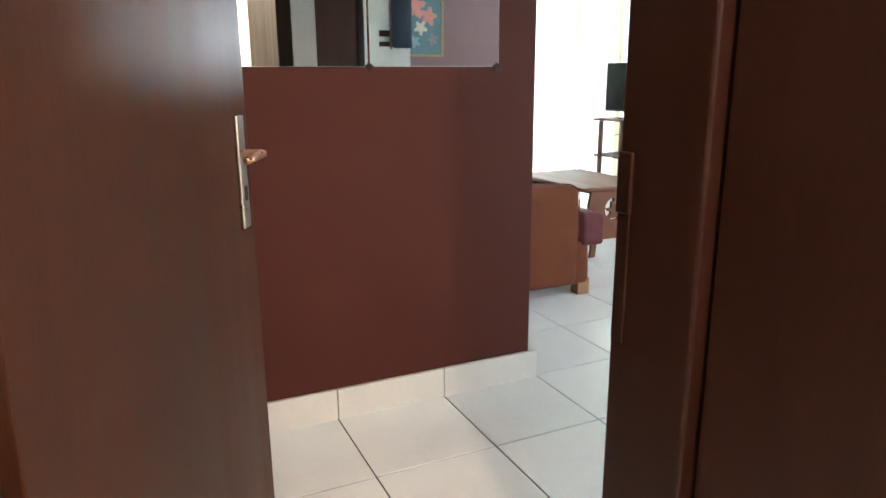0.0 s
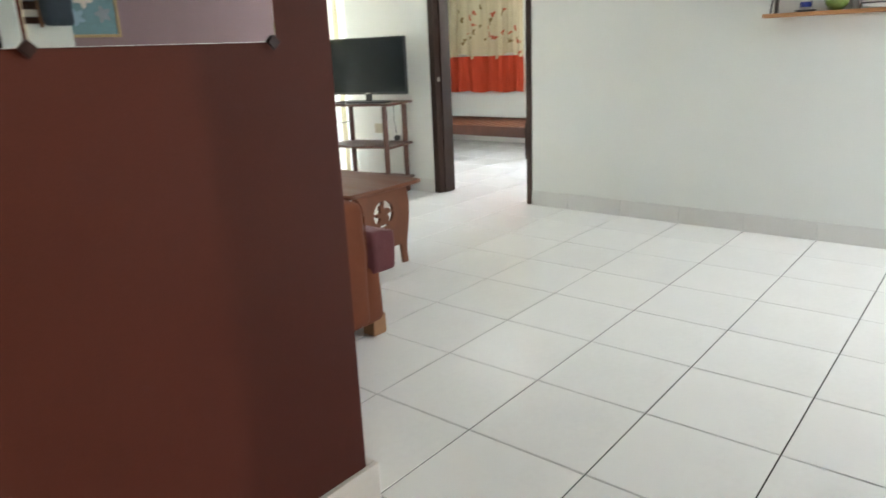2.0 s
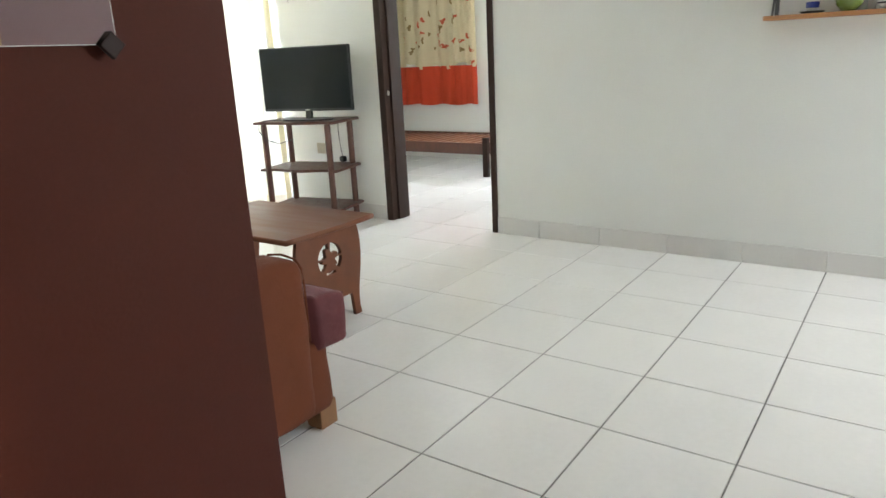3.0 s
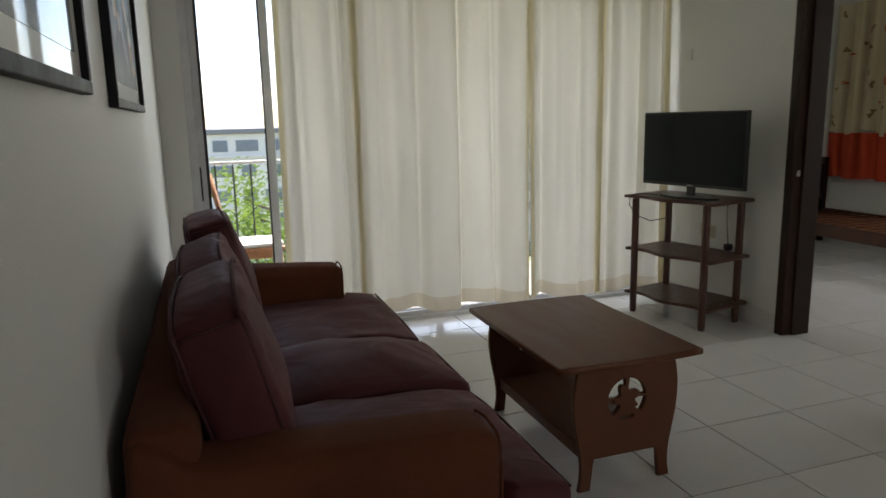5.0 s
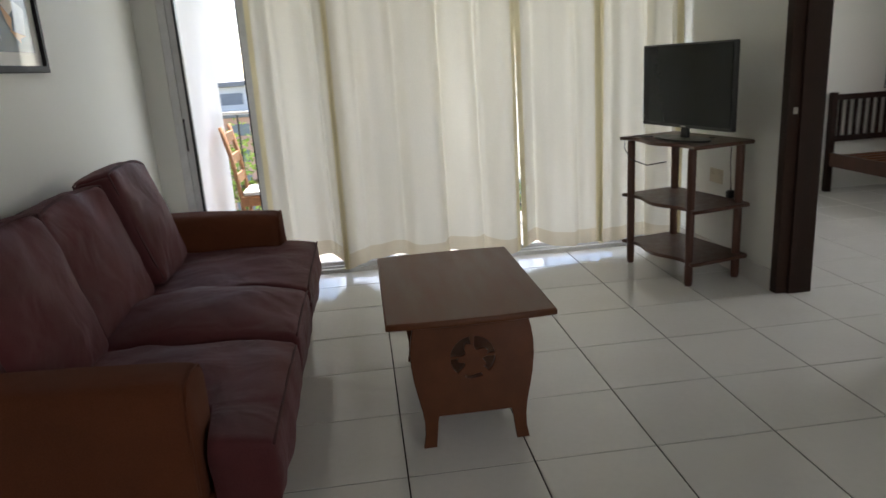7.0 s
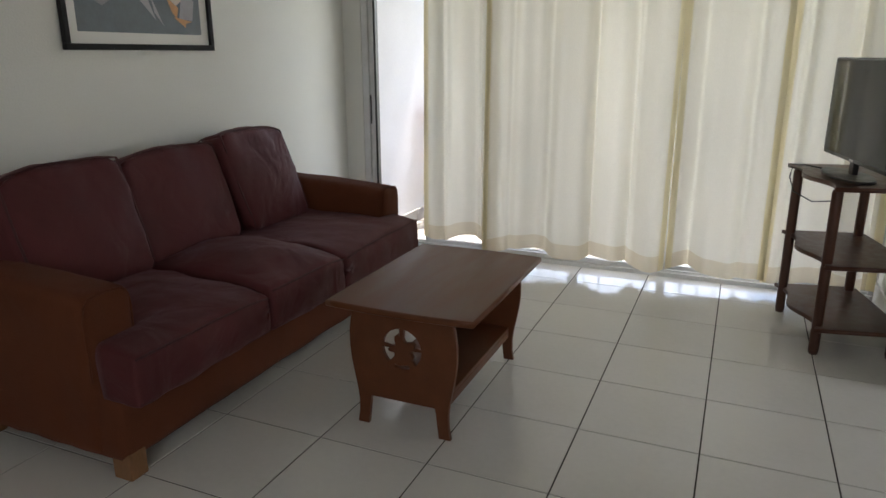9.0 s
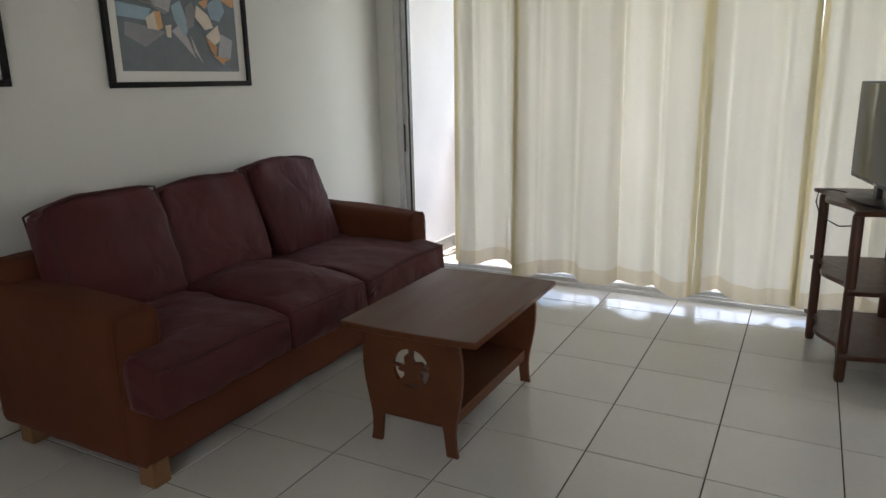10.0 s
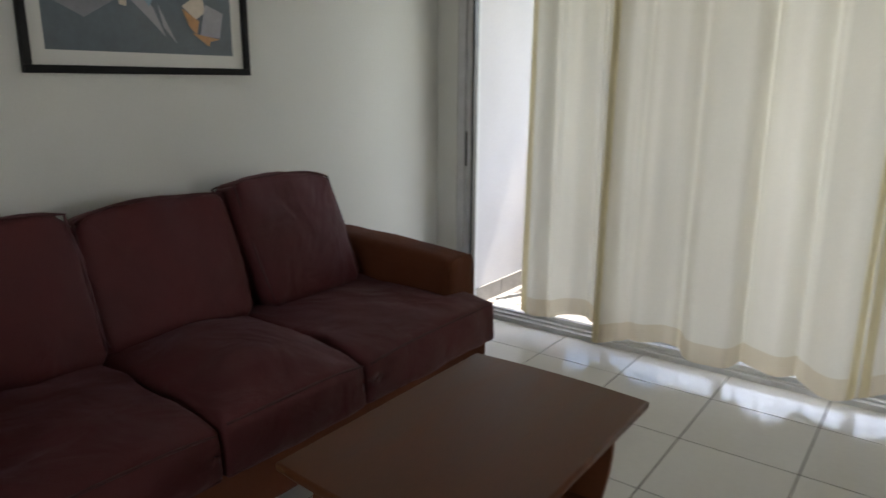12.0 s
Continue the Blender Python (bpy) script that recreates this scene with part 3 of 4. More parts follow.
        def tilt(q, t, place=place, tall=tall, k=k):
            pinch = abs(t[1]) ** 5 * abs(t[2]) ** 5
            sag = 0.030 * abs(t[1]) ** 3 * max(0.0, t[2]) ** 3 * (1.4 if t[1] * (k - 1.5) > 0 else 0.5)
            bow = 0.012 * (1 - t[2] * t[2]) * t[1] ** 3
            pull = 0.006 * math.sin(26 * q.y + 2 * k) * max(0.0, t[2]) ** 2 * (t[0] > 0.3)
            return place(q.x + pull, q.y + bow - 0.012 * pinch * (1 if t[1] > 0 else -1), q.z - sag)
        c = part("back_cushion", soft_box(0.0, fat, a, b, 0.0, tall, 0.040, (14, 30, 28), (0.036, 0.008, 0.004), 0.009, 7, 20 + k, tilt), PLUM, s, "plump boxed plum back cushion", True)
        for u in (fat - 0.009, 0.009):
            loop = []
            for i in range(19):
                v = 2 * i / 18 - 1
                loop.append(place(u, a + 0.012 + (b - a - 0.024) * (v + 1) / 2, tall - 0.007 - 0.028 * abs(v) ** 3 * (1.4 if v * (k - 1.5) > 0 else 0.5)))
            for i in range(1, 9):
                loop.append(place(u, b - 0.015 + 0.010 * math.sin(math.pi * i / 9), tall - 0.040 - (tall - 0.08) * i / 8))
            loop = [place(u, a + 0.015 - 0.010 * math.sin(math.pi * i / 9), tall - 0.040 - (tall - 0.08) * i / 8) for i in range(8, 0, -1)] + loop
            part("piping", tube(loop, 0.0055, 6), PIPING, c, "dark sewn piping", True)


sofa()


# ---- coffee table ----
def coffee_table():
    t = thing("coffee_table", "brown wooden coffee table with pierced end panels", "table", pose(2.973, 4.168, 0))
    hw, hl = 0.305, 0.456
    outline = []
    for i in range(13):
        u = -1 + 2 * i / 12
        outline.append((u * hw, -hl - 0.016 * (1 - u * u) + 0.016))
    for i in range(13):
        u = 1 - 2 * i / 12
        outline.append((u * hw, hl + 0.016 * (1 - u * u) - 0.016))
    part("tabletop", plate([outline], 0.026, 0.007, pose(0, 0, 0.502)), TABLEWOOD, t, "rounded-edge brown wooden top")
    half = [(0.206, 0.489), (0.218, 0.44), (0.225, 0.39), (0.225, 0.33), (0.219, 0.27), (0.208, 0.21), (0.196, 0.15), (0.190, 0.10), (0.191, 0.05), (0.200, 0.0), (0.152, 0.0), (0.146, 0.05), (0.141, 0.10), (0.135, 0.125)]
    shape = half + [(-x, z) for x, z in reversed(half)]
    cx, cz = 0.0, 0.345

    def ring_piece(a0, a1, r0, r1, bite):
        pts = []
        for i in range(7):
            a = radians(a0 + (a1 - a0) * i / 6)
            pts.append((cx + r1 * math.cos(a), cz + r1 * math.sin(a)))
        for i in range(7):
            a = radians(a1 + (a0 - a1) * i / 6)
            r = r0 + bite * (0.5 + 0.5 * math.sin(5.3 * i))
            pts.append((cx + r * math.cos(a), cz + r * math.sin(a)))
        return pts

    holes = [ring_piece(97, 172, 0.030, 0.082, 0.030), ring_piece(8, 83, 0.030, 0.082, 0.030), ring_piece(180, 226, 0.036, 0.082, 0.024), ring_piece(-46, 0, 0.036, 0.082, 0.024), ring_piece(246, 294, 0.066, 0.082, 0.006)]
    for y in (-0.392, 0.392):
        part("end_panel", plate([shape] + holes, 0.022, 0.003, pose(0, y, 0, 90, 0, 0)), TABLEWOOD, t, "curved end panel with a pierced round motif")
    part("shelf", box(-0.175, 0.175, -0.38, 0.38, 0.150, 0.168, 0.003), TABLEWOOD, t)
    for x in (-0.165, 0.165):
        part("shelf_rail", box(x - 0.010, x + 0.010, -0.38, 0.38, 0.115, 0.150, 0.003), TABLEWOOD, t)
        part("apron", box(x - 0.008, x + 0.008, -0.38, 0.38, 0.455, 0.489, 0.002), TABLEWOOD, t)


coffee_table()


# ---- television and stand ----
STAND = pose(4.607, 5.525, 0, 0, 0, -77.2)


def tv_stand():
    s = thing("tv_stand", "reddish wooden three-tier television stand", "stand", STAND)
    legs = [(-0.292, -0.172), (0.292, -0.172), (0.292, 0.172), (-0.292, 0.172)]
    for x, y in legs:
        part("leg", lathe([(0.020, 0.0), (0.024, 0.02), (0.0245, 0.12), (0.022, 0.135), (0.0245, 0.15), (0.0245, 0.44), (0.022, 0.455), (0.0245, 0.47), (0.0245, 0.80), (0.022, 0.815)], 14, x, y), STANDWOOD, s, smooth=True)
    for z, grow in ((0.140, 0.0), (0.455, 0.0), (0.828, 0.012)):
        o = []
        for i in range(25):
            u = -1 + 2 * i / 24
            wave = 0.030 * math.cos(math.pi * u * 1.5) - 0.02
            o.append((u * (0.352 + grow), -0.215 - grow - wave * (1 - 0.2 * abs(u))))
        o += [(0.352 + grow, 0.205), (0.325, 0.222), (-0.325, 0.222), (-0.352 - grow, 0.205)]
        part("shelf", plate([o], 0.022, 0.005, pose(0, 0, z)), STANDWOOD, s, "wavy-fronted wooden shelf")


tv_stand()


def television():
    t = thing("television", "black flat-screen television on a small foot", "television", pose(4.5735, 5.461, 0.8395, 0, 0, -77.9))
    part("casing", box(-0.407, 0.407, -0.004, 0.030, 0.070, 0.560, 0.006), BLACK, t)
    part("back_box", box(-0.26, 0.26, 0.030, 0.058, 0.12, 0.42, 0.010), BLACK, t)
    part("screen", box(-0.397, 0.397, -0.0065, -0.004, 0.090, 0.550), SCREEN, t, "dark glossy screen")
    part("badge", box(-0.022, 0.022, -0.0068, -0.004, 0.076, 0.083), STEEL, t)
    part("neck", box(-0.028, 0.028, 0.000, 0.026, 0.010, 0.10, 0.005), BLACK, t)
    part("foot", plate([[(0.20 * math.cos(a * math.pi / 12) * (1.15 if abs(math.cos(a * math.pi / 12)) > 0.7 else 1), 0.10 * math.sin(a * math.pi / 12)) for a in range(24)]], 0.012, 0.003, pose(0, -0.01, 0.0065)), BLACK, t)


television()

cab = thing("television_cable", "thin dark cable looping from the television to the socket", "cable")
part("cord", tube([(4.47, 5.66, 0.846), (4.40, 5.74, 0.848), (4.345, 5.80, 0.835), (4.335, 5.79, 0.77), (4.36, 5.75, 0.70), (4.45, 5.70, 0.66), (4.56, 5.66, 0.68)], 0.0035, 6), BLACK, cab, smooth=True)
cab2 = thing("power_cable", "dark power cable hanging behind the stand", "cable")
part("cord", tube([(4.72, 5.42, 0.845), (4.868, 5.43, 0.82), (4.872, 5.44, 0.70), (4.868, 5.42, 0.56), (4.86, 5.40, 0.50)], 0.0035, 6), BLACK, cab2, smooth=True)
part("plug", soft_box(4.835, 4.885, 5.375, 5.425, 0.467, 0.515, 0.014, (6, 6, 6), wrinkle=0), BLACK, cab2, "round black plug", True)
sock = thing("wall_socket", "white double wall socket", "socket")
part("plate", box(4.890, 4.901, 5.57, 5.72, 0.52, 0.61, 0.002), IVORY, sock)
for y in (5.61, 5.68):
    part("rocker", box(4.886, 4.891, y - 0.012, y + 0.012, 0.575, 0.595, 0.001), IVORY, sock)
sw = thing("light_switch", "white plastic light switch on the wall", "switch")
part("plate", box(4.890, 4.901, 5.90, 5.98, 1.76, 1.84, 0.002), PLASTIC, sw)
part("rocker", box(4.886, 4.891, 5.925, 5.955, 1.78, 1.82, 0.001), PLASTIC, sw)


# ---- pictures ----
def ink(name, c):
    return material(name, c, 0.45, vary=0.15, scale=14, grain=60, bump=0, coat=0.7)


SLATE, LILAC, PALEBLUE = ink("slate_ink", (0.095, 0.125, 0.155)), ink("lilac_ink", (0.36, 0.36, 0.40)), ink("pale_blue_ink", (0.24, 0.36, 0.46))
ORANGE, CREAM, MIDGREY = ink("orange_ink", (0.56, 0.29, 0.12)), ink("cream_ink", (0.62, 0.55, 0.46)), ink("mid_grey_ink", (0.21, 0.22, 0.25))
PINK, TEAL = ink("pink_ink", (0.60, 0.24, 0.20)), ink("teal_ink", (0.10, 0.20, 0.23))


def wall_picture(y0, y1, z0, z1, label, seed=None):
    """A framed print on the sofa wall."""
    p = thing("framed_picture", label, "picture", group="framed prints over the sofa")
    x, f = 1.3155, 0.028
    fr = part("frame", box(x, x + 0.026, y0, y1, z0, z0 + f, 0.003), FRAME, p, "thin black frame")
    part("frame_top", box(x, x + 0.026, y0, y1, z1 - f, z1, 0.003), FRAME, fr)
    part("frame_side", box(x, x + 0.026, y0, y0 + f, z0 + f, z1 - f, 0.003), FRAME, fr)
    part("frame_side", box(x, x + 0.026, y1 - f, y1, z0 + f, z1 - f, 0.003), FRAME, fr)
    part("mat", box(x, x + 0.010, y0 + f, y1 - f, z0 + f, z1 - f), MAT, p, "white mat board")
    b = 0.052
    ay, az, aw, ah = y0 + f + b, z0 + f + b, y1 - y0 - 2 * f - 2 * b, z1 - z0 - 2 * f - 2 * b
    art = part("print", box(x + 0.010, x + 0.0112, ay, ay + aw, az, az + ah), SLATE, p, "abstract print of angular blue and orange shapes")
    layer = [0]

    def shard(ink_mat, *uv):
        layer[0] += 1
        bm = bmesh.new()
        bm.faces.new([bm.verts.new((x + 0.0113 + 0.00012 * layer[0], ay + u * aw, az + v * aw)) for u, v in uv if v * aw <= ah])
        part("shape", bm, ink_mat, art)

    if seed is None:
        top = ah / aw
        shard(LILAC, (0, 0.50), (0.22, 0.44), (0.40, 0.38), (0.44, 0.48), (0.44, top), (0, top))
        shard(ORANGE, (0.78, 0.53), (0.97, 0.45), (0.998, 0.46), (0.998, top), (0.80, top))
        shard(PALEBLUE, (0.0, 0.33), (0.22, 0.315), (0.26, 0.39), (0.0, 0.415))
        shard(MIDGREY, (0.04, 0.22), (0.19, 0.15), (0.36, 0.25), (0.22, 0.28), (0.05, 0.30))
        shard(CREAM, (0.0, 0.47), (0.2, 0.44), (0.40, 0.39), (0.2, 0.425), (0.0, 0.495))
        shard(CREAM, (0.21, 0.33), (0.29, 0.38), (0.33, 0.34), (0.30, 0.26), (0.22, 0.265))
        shard(ORANGE, (0.28, 0.37), (0.33, 0.38), (0.34, 0.28), (0.30, 0.255))
        shard(LILAC, (0.41, 0.26), (0.52, 0.16), (0.60, 0.08), (0.54, 0.22), (0.47, 0.30))
        shard(LILAC, (0.58, 0.21), (0.66, 0.05), (0.59, 0.13), (0.565, 0.24))
        shard(CREAM, (0.36, 0.29), (0.41, 0.30), (0.40, 0.215), (0.365, 0.22))
        shard(MIDGREY, (0.19, 0.53), (0.26, 0.41), (0.36, 0.36), (0.40, 0.38), (0.28, 0.42))
        shard(PALEBLUE, (0.42, 0.42), (0.50, 0.46), (0.56, 0.30), (0.52, 0.22), (0.44, 0.33))
        shard(MIDGREY, (0.54, 0.42), (0.60, 0.46), (0.63, 0.40), (0.60, 0.30), (0.54, 0.28))
        shard(CREAM, (0.64, 0.44), (0.74, 0.38), (0.78, 0.30), (0.70, 0.28), (0.62, 0.36))
        shard(PALEBLUE, (0.73, 0.45), (0.86, 0.52), (0.90, 0.42), (0.84, 0.34), (0.76, 0.36))
        shard(ORANGE, (0.66, 0.46), (0.76, 0.50), (0.72, 0.42))
        shard(CREAM, (0.70, 0.24), (0.82, 0.32), (0.84, 0.22), (0.78, 0.18))
        shard(ORANGE, (0.70, 0.23), (0.80, 0.17), (0.78, 0.10), (0.74, 0.14))
        shard(LILAC, (0.80, 0.10), (0.84, 0.26), (0.95, 0.22), (0.92, 0.09))
        shard(ORANGE, (0.75, 0.11), (0.85, 0.045), (0.86, 0.07), (0.92, 0.085))
        shard(PALEBLUE, (0.46, 0.50), (0.54, 0.50), (0.58, top), (0.44, top))
        shard(CREAM, (0.56, 0.46), (0.66, 0.53), (0.74, 0.55), (0.62, 0.50))
    else:
        rnd = random.Random(seed)
        for k in range(18):
            u, v, r = rnd.uniform(0.15, 0.85), rnd.uniform(0.12, 0.55), rnd.uniform(0.05, 0.13)
            a = rnd.uniform(0, 6.28)
            shard(rnd.choice((LILAC, PALEBLUE, CREAM, MIDGREY, ORANGE)), *[(u + r * rnd.uniform(0.5, 1) * math.cos(a + i * 1.57), max(0.01, v + r * rnd.uniform(0.5, 1) * math.sin(a + i * 1.57))) for i in range(4)])


wall_picture(3.833, 4.765, 1.440, 2.09, "framed abstract print in blue and orange over the sofa")
wall_picture(2.440, 3.365, 1.455, 2.10, "second framed abstract print beside the first", 4)

# ---- mirror and what it shows ----
mir = thing("wall_mirror", "wide frameless mirror in two sheets held by dark clips", "mirror")
part("sheet", box(0.625, 1.140, 2.240, 2.247, 1.312, 1.90, 0.0015), MIRROR, mir, "silvered mirror sheet")
part("sheet", box(0.105, 0.618, 2.240, 2.247, 1.312, 1.90, 0.0015), MIRROR, mir, "silvered mirror sheet")
for x in (0.112, 0.6215, 1.130):
    for z in (1.312, 1.90):
        part("clip", plate([[(0.016, 0), (0, 0.016), (-0.016, 0), (0, -0.016)]], 0.008, 0.001, pose(x, 2.237, z, 90, 0, 0)), DARKWOOD, mir, "small dark diamond clip")

fl = thing("flower_picture", "picture of pink flowers in a gilt frame", "picture")
part("frame", box(2.08, 2.585, -1.359, -1.335, 1.45, 1.47, 0.003), GOLD, fl, "thin gilt frame")
part("frame_side", box(2.565, 2.585, -1.359, -1.335, 1.47, 2.1, 0.003), GOLD, fl)
part("frame_top", box(2.08, 2.585, -1.359, -1.335, 2.1, 2.12, 0.003), GOLD, fl)
pr = part("print", box(2.10, 2.565, -1.359, -1.345, 1.47, 2.10), TEAL, fl, "teal print with pink blossoms")
for k, (x, z, r, mt) in enumerate(((2.30, 1.88, 0.12, PINK), (2.44, 1.80, 0.09, PINK), (2.20, 1.76, 0.08, PINK), (2.36, 1.70, 0.07, CREAM), (2.30, 1.58, 0.06, PALEBLUE), (2.48, 1.60, 0.06, MIDGREY))):
    o = [(r * (0.75 + 0.25 * math.sin(5 * a * math.pi / 12 + k)) * math.cos(a * math.pi / 12), r * (0.75 + 0.25 * math.sin(5 * a * math.pi / 12 + k)) * math.sin(a * math.pi / 12)) for a in range(24)]
    part("blossom", plate([o], 0.001, 0, pose(x, -1.3445 + 0.0004 * k, z, 90, 0, 0)), mt, pr)

hook = thing("coat_rack", "brown wooden wall rack with hooks", "coat rack")
part("board", box(1.84, 2.06, -1.016, -1.0, 1.60, 1.65, 0.003), DOORWOOD, hook)
part("board", box(1.84, 2.06, -1.016, -1.0, 1.52, 1.56, 0.003), DOORWOOD, hook)
part("upright", box(1.93, 1.95, -1.003, -0.990, 1.50, 2.05, 0.002), CHAIRWOOD, hook)
bag = thing("hanging_bag", "dark navy cloth bag hanging from the wall rack", "bag")
part("body", soft_box(1.935, 2.10, -1.0, -0.90, 1.505, 2.02, 0.03, (8, 6, 12), (0, 0.01, 0), 0.006), BAG, bag, smooth=True)
part("strap", tube([(1.97, -0.95, 2.01), (1.99, -0.97, 2.12), (2.02, -0.985, 2.16), (2.05, -0.97, 2.12), (2.07, -0.95, 2.01)], 0.008, 6), BAG, bag)
part("hook_pin", tube([(2.02, -1.016, 2.15), (2.02, -0.98, 2.15)], 0.006, 6), STEEL, hook)

# ---- wall shelf and its things ----
sh = thing("wall_shelf", "light wooden wall shelf hung on grey straps", "shelf")
part("board", box(4.745, 4.899, 1.385, 2.205, 1.375, 1.398, 0.003), SHELFWOOD, sh)
for y in (1.41, 2.165):
    part("strap", box(4.885, 4.899, y - 0.010, y + 0.010, 1.398, 1.72, 0.002), DARKMETAL, sh, "dark grey metal strap")
    part("brace", tube([(4.765, y, 1.398), (4.89, y, 1.70)], 0.006, 6), DARKMETAL, sh)
cup = thing("blue_white_cup", "small white cup with a blue band on a saucer", "cup")
part("body", lathe([(0.022, 1.408), (0.027, 1.412), (0.030, 1.45), (0.031, 1.53), (0.028, 1.535), (0.026, 1.46)], 24, 4.82, 1.985), PLASTIC, cup, smooth=True)
part("band", lathe([(0.0312, 1.425), (0.0318, 1.428), (0.0322, 1.452), (0.0316, 1.455)], 24, 4.82, 1.985), BLUE, cup, "deep blue painted band", True)
part("saucer", lathe([(0.035, 1.398), (0.055, 1.402), (0.060, 1.410), (0.055, 1.409), (0.03, 1.408)], 28, 4.82, 1.985), BLACK, cup, "dark saucer", True)
bowl = thing("green_bowl", "rounded green glazed bowl on the wooden shelf", "bowl")
part("body", lathe([(0.030, 1.398), (0.036, 1.402), (0.058, 1.43), (0.068, 1.465), (0.066, 1.50), (0.056, 1.525), (0.052, 1.522), (0.060, 1.49), (0.05, 1.44)], 32, 4.815, 1.82), GREEN, bowl, smooth=True)
bx = thing("card_box", "small grey card box on the wooden shelf", "box")
part("body", box(4.80, 4.87, 1.705, 1.74, 1.398, 1.50, 0.003), GREYBOX, bx)
part("lid", box(4.798, 4.872, 1.703, 1.742, 1.50, 1.515, 0.002), GREYBOX, bx)
tray = thing("serving_dish", "white dish with a dark rim on the shelf", "dish")
part("dish", lathe([(0.05, 1.398), (0.07, 1.402), (0.088, 1.424), (0.082, 1.424), (0.05, 1.408)], 32, 4.81, 1.61), PLASTIC, tray, smooth=True)
part("rim", lathe([(0.0865, 1.422), (0.0905, 1.424), (0.0905, 1.430), (0.0865, 1.430)], 32, 4.81, 1.61), BLACK, tray, "dark rim", True)
pf = thing("photo_frame", "dark photo frame standing on the shelf", "photo frame", pose(4.84, 1.465, 1.398, 0, -10, 0))
part("frame", box(-0.008, 0.008, -0.055, 0.055, 0, 0.15, 0.003), BLACK, pf)
part("picture", box(-0.0092, -0.008, -0.042, 0.042, 0.014, 0.136), MIDGREY, pf)
part("prop", box(0.008, 0.03, -0.02, 0.02, 0.0, 0.09, 0.002), BLACK, pf)


# ---- bedroom ----
def bed():
    b = thing("single_bed", "dark brown slatted single bed frame without a mattress", "bed", pose(0, 0, 0))
    x0, x1, y0, y1 = 6.90, 7.80, 5.25, 7.33
    for x in (x0, x1):
        part("side_rail", box(x - 0.018, x + 0.018, y0, y1, 0.24, 0.36, 0.004), STANDWOOD, b)
        part("head_post", box(x - 0.028, x + 0.028, y1 - 0.03, y1 + 0.03, 0, 0.90, 0.005), DARKWOOD, b)
        part("foot_post", box(x - 0.028, x + 0.028, y0 - 0.03, y0 + 0.03, 0, 0.42, 0.005), DARKWOOD, b)
    part("head_rail", box(x0, x1, y1 - 0.018, y1 + 0.018, 0.83, 0.88, 0.004), DARKWOOD, b)
    part("head_rail", box(x0, x1, y1 - 0.018, y1 + 0.018, 0.46, 0.51, 0.004), DARKWOOD, b)
    part("foot_rail", box(x0, x1, y0 - 0.015, y0 + 0.015, 0.24, 0.36, 0.004), DARKWOOD, b)
    for k in range(11):
        x = x0 + 0.075 + k * 0.075
        part("spindle", box(x - 0.014, x + 0.014, y1 - 0.010, y1 + 0.010, 0.51, 0.83, 0.002), DARKWOOD, b)
    for k in range(17):
        y = y0 + 0.10 + k * 0.118
        part("slat", box(x0 + 0.018, x1 - 0.018, y - 0.026, y + 0.026, 0.325, 0.345, 0.002), TABLEWOOD, b, "thin wooden slat")


bed()
fc, spot = curtain("bedroom_curtain", "flowered cream curtain with a broad red band", 5.96, 7.375, 7.90, 1.15, 2.45, 6.5, 0.035, 21, FLORAL, FLORAL, 0.05, "y", 0.02, "bedroom curtain")


def red_band():
    n = 140
    bm = bmesh.new()
    rows = []
    for k in range(9):
        z = 1.155 - 0.47 * k / 8
        row = []
        for i in range(n + 1):
            x, y, _ = spot(i / n, 1.15)
            row.append(bm.verts.new((x - 0.003 + 0.006 * math.sin(0.5 * i + 0.4 * k), y, z + 0.010 * math.sin(0.16 * i) * k / 8)))
        rows.append(row)
    for a, b in zip(rows, rows[1:]):
        for i in range(n):
            bm.faces.new((a[i], b[i], b[i + 1], a[i + 1]))
    part("red_band", bm, RED, fc, "broad red band along the bottom", True)


red_band()
rnd = random.Random(31)
for k in range(70):
    u, z, r = rnd.uniform(0.03, 0.97), rnd.uniform(1.2, 2.35), rnd.uniform(0.026, 0.05)
    flower = k % 2 == 0
    bm = bmesh.new()
    n = 12
    o = []
    for i in range(n):
        a = i * 2 * math.pi / n
        q = r * (0.65 + 0.35 * math.sin(a * 2.5 + k)) * (1 if flower else 0.55)
        x, y, zz = spot(min(0.99, max(0.01, u + q * math.cos(a) / 1.28)), z + q * math.sin(a) * (1 if flower else 1.8))
        o.append(bm.verts.new((x - 0.004, y, zz)))
    cx0, cy0, cz0 = spot(u, z)
    mid = bm.verts.new((cx0 - 0.004, cy0, cz0))
    for i in range(n):
        bm.faces.new((mid, o[i], o[(i + 1) % n]))
    part("printed_flower" if flower else "printed_sprig", bm, PETAL if flower else SPRIG, fc)
win = thing("window_2", "bedroom window with a grey frame beside the curtain", "window", kind="structure")
for y0, y1, z0, z1 in ((4.15, 4.20, 0.95, 2.05), (5.60, 5.65, 0.95, 2.05), (4.88, 4.92, 1.0, 2.0), (4.20, 5.60, 0.95, 1.0), (4.20, 5.60, 2.0, 2.05)):
    part("frame_bar", box(8.05, 8.10, y0, y1, z0, z1, 0.003), ALU, win)
for y0, y1 in ((4.20, 4.88), (4.92, 5.60)):
    g = part("pane", box(8.07, 8.076, y0, y1, 1.0, 2.0), GLASS, win)
    g.visible_shadow = False
cord = thing("wall_cable", "thin black cable running down the bedroom wall", "cable")
part("cord", tube([(7.46, 7.414, 2.5), (7.47, 7.414, 1.7), (7.46, 7.414, 0.9)], 0.006, 6), BLACK, cord)


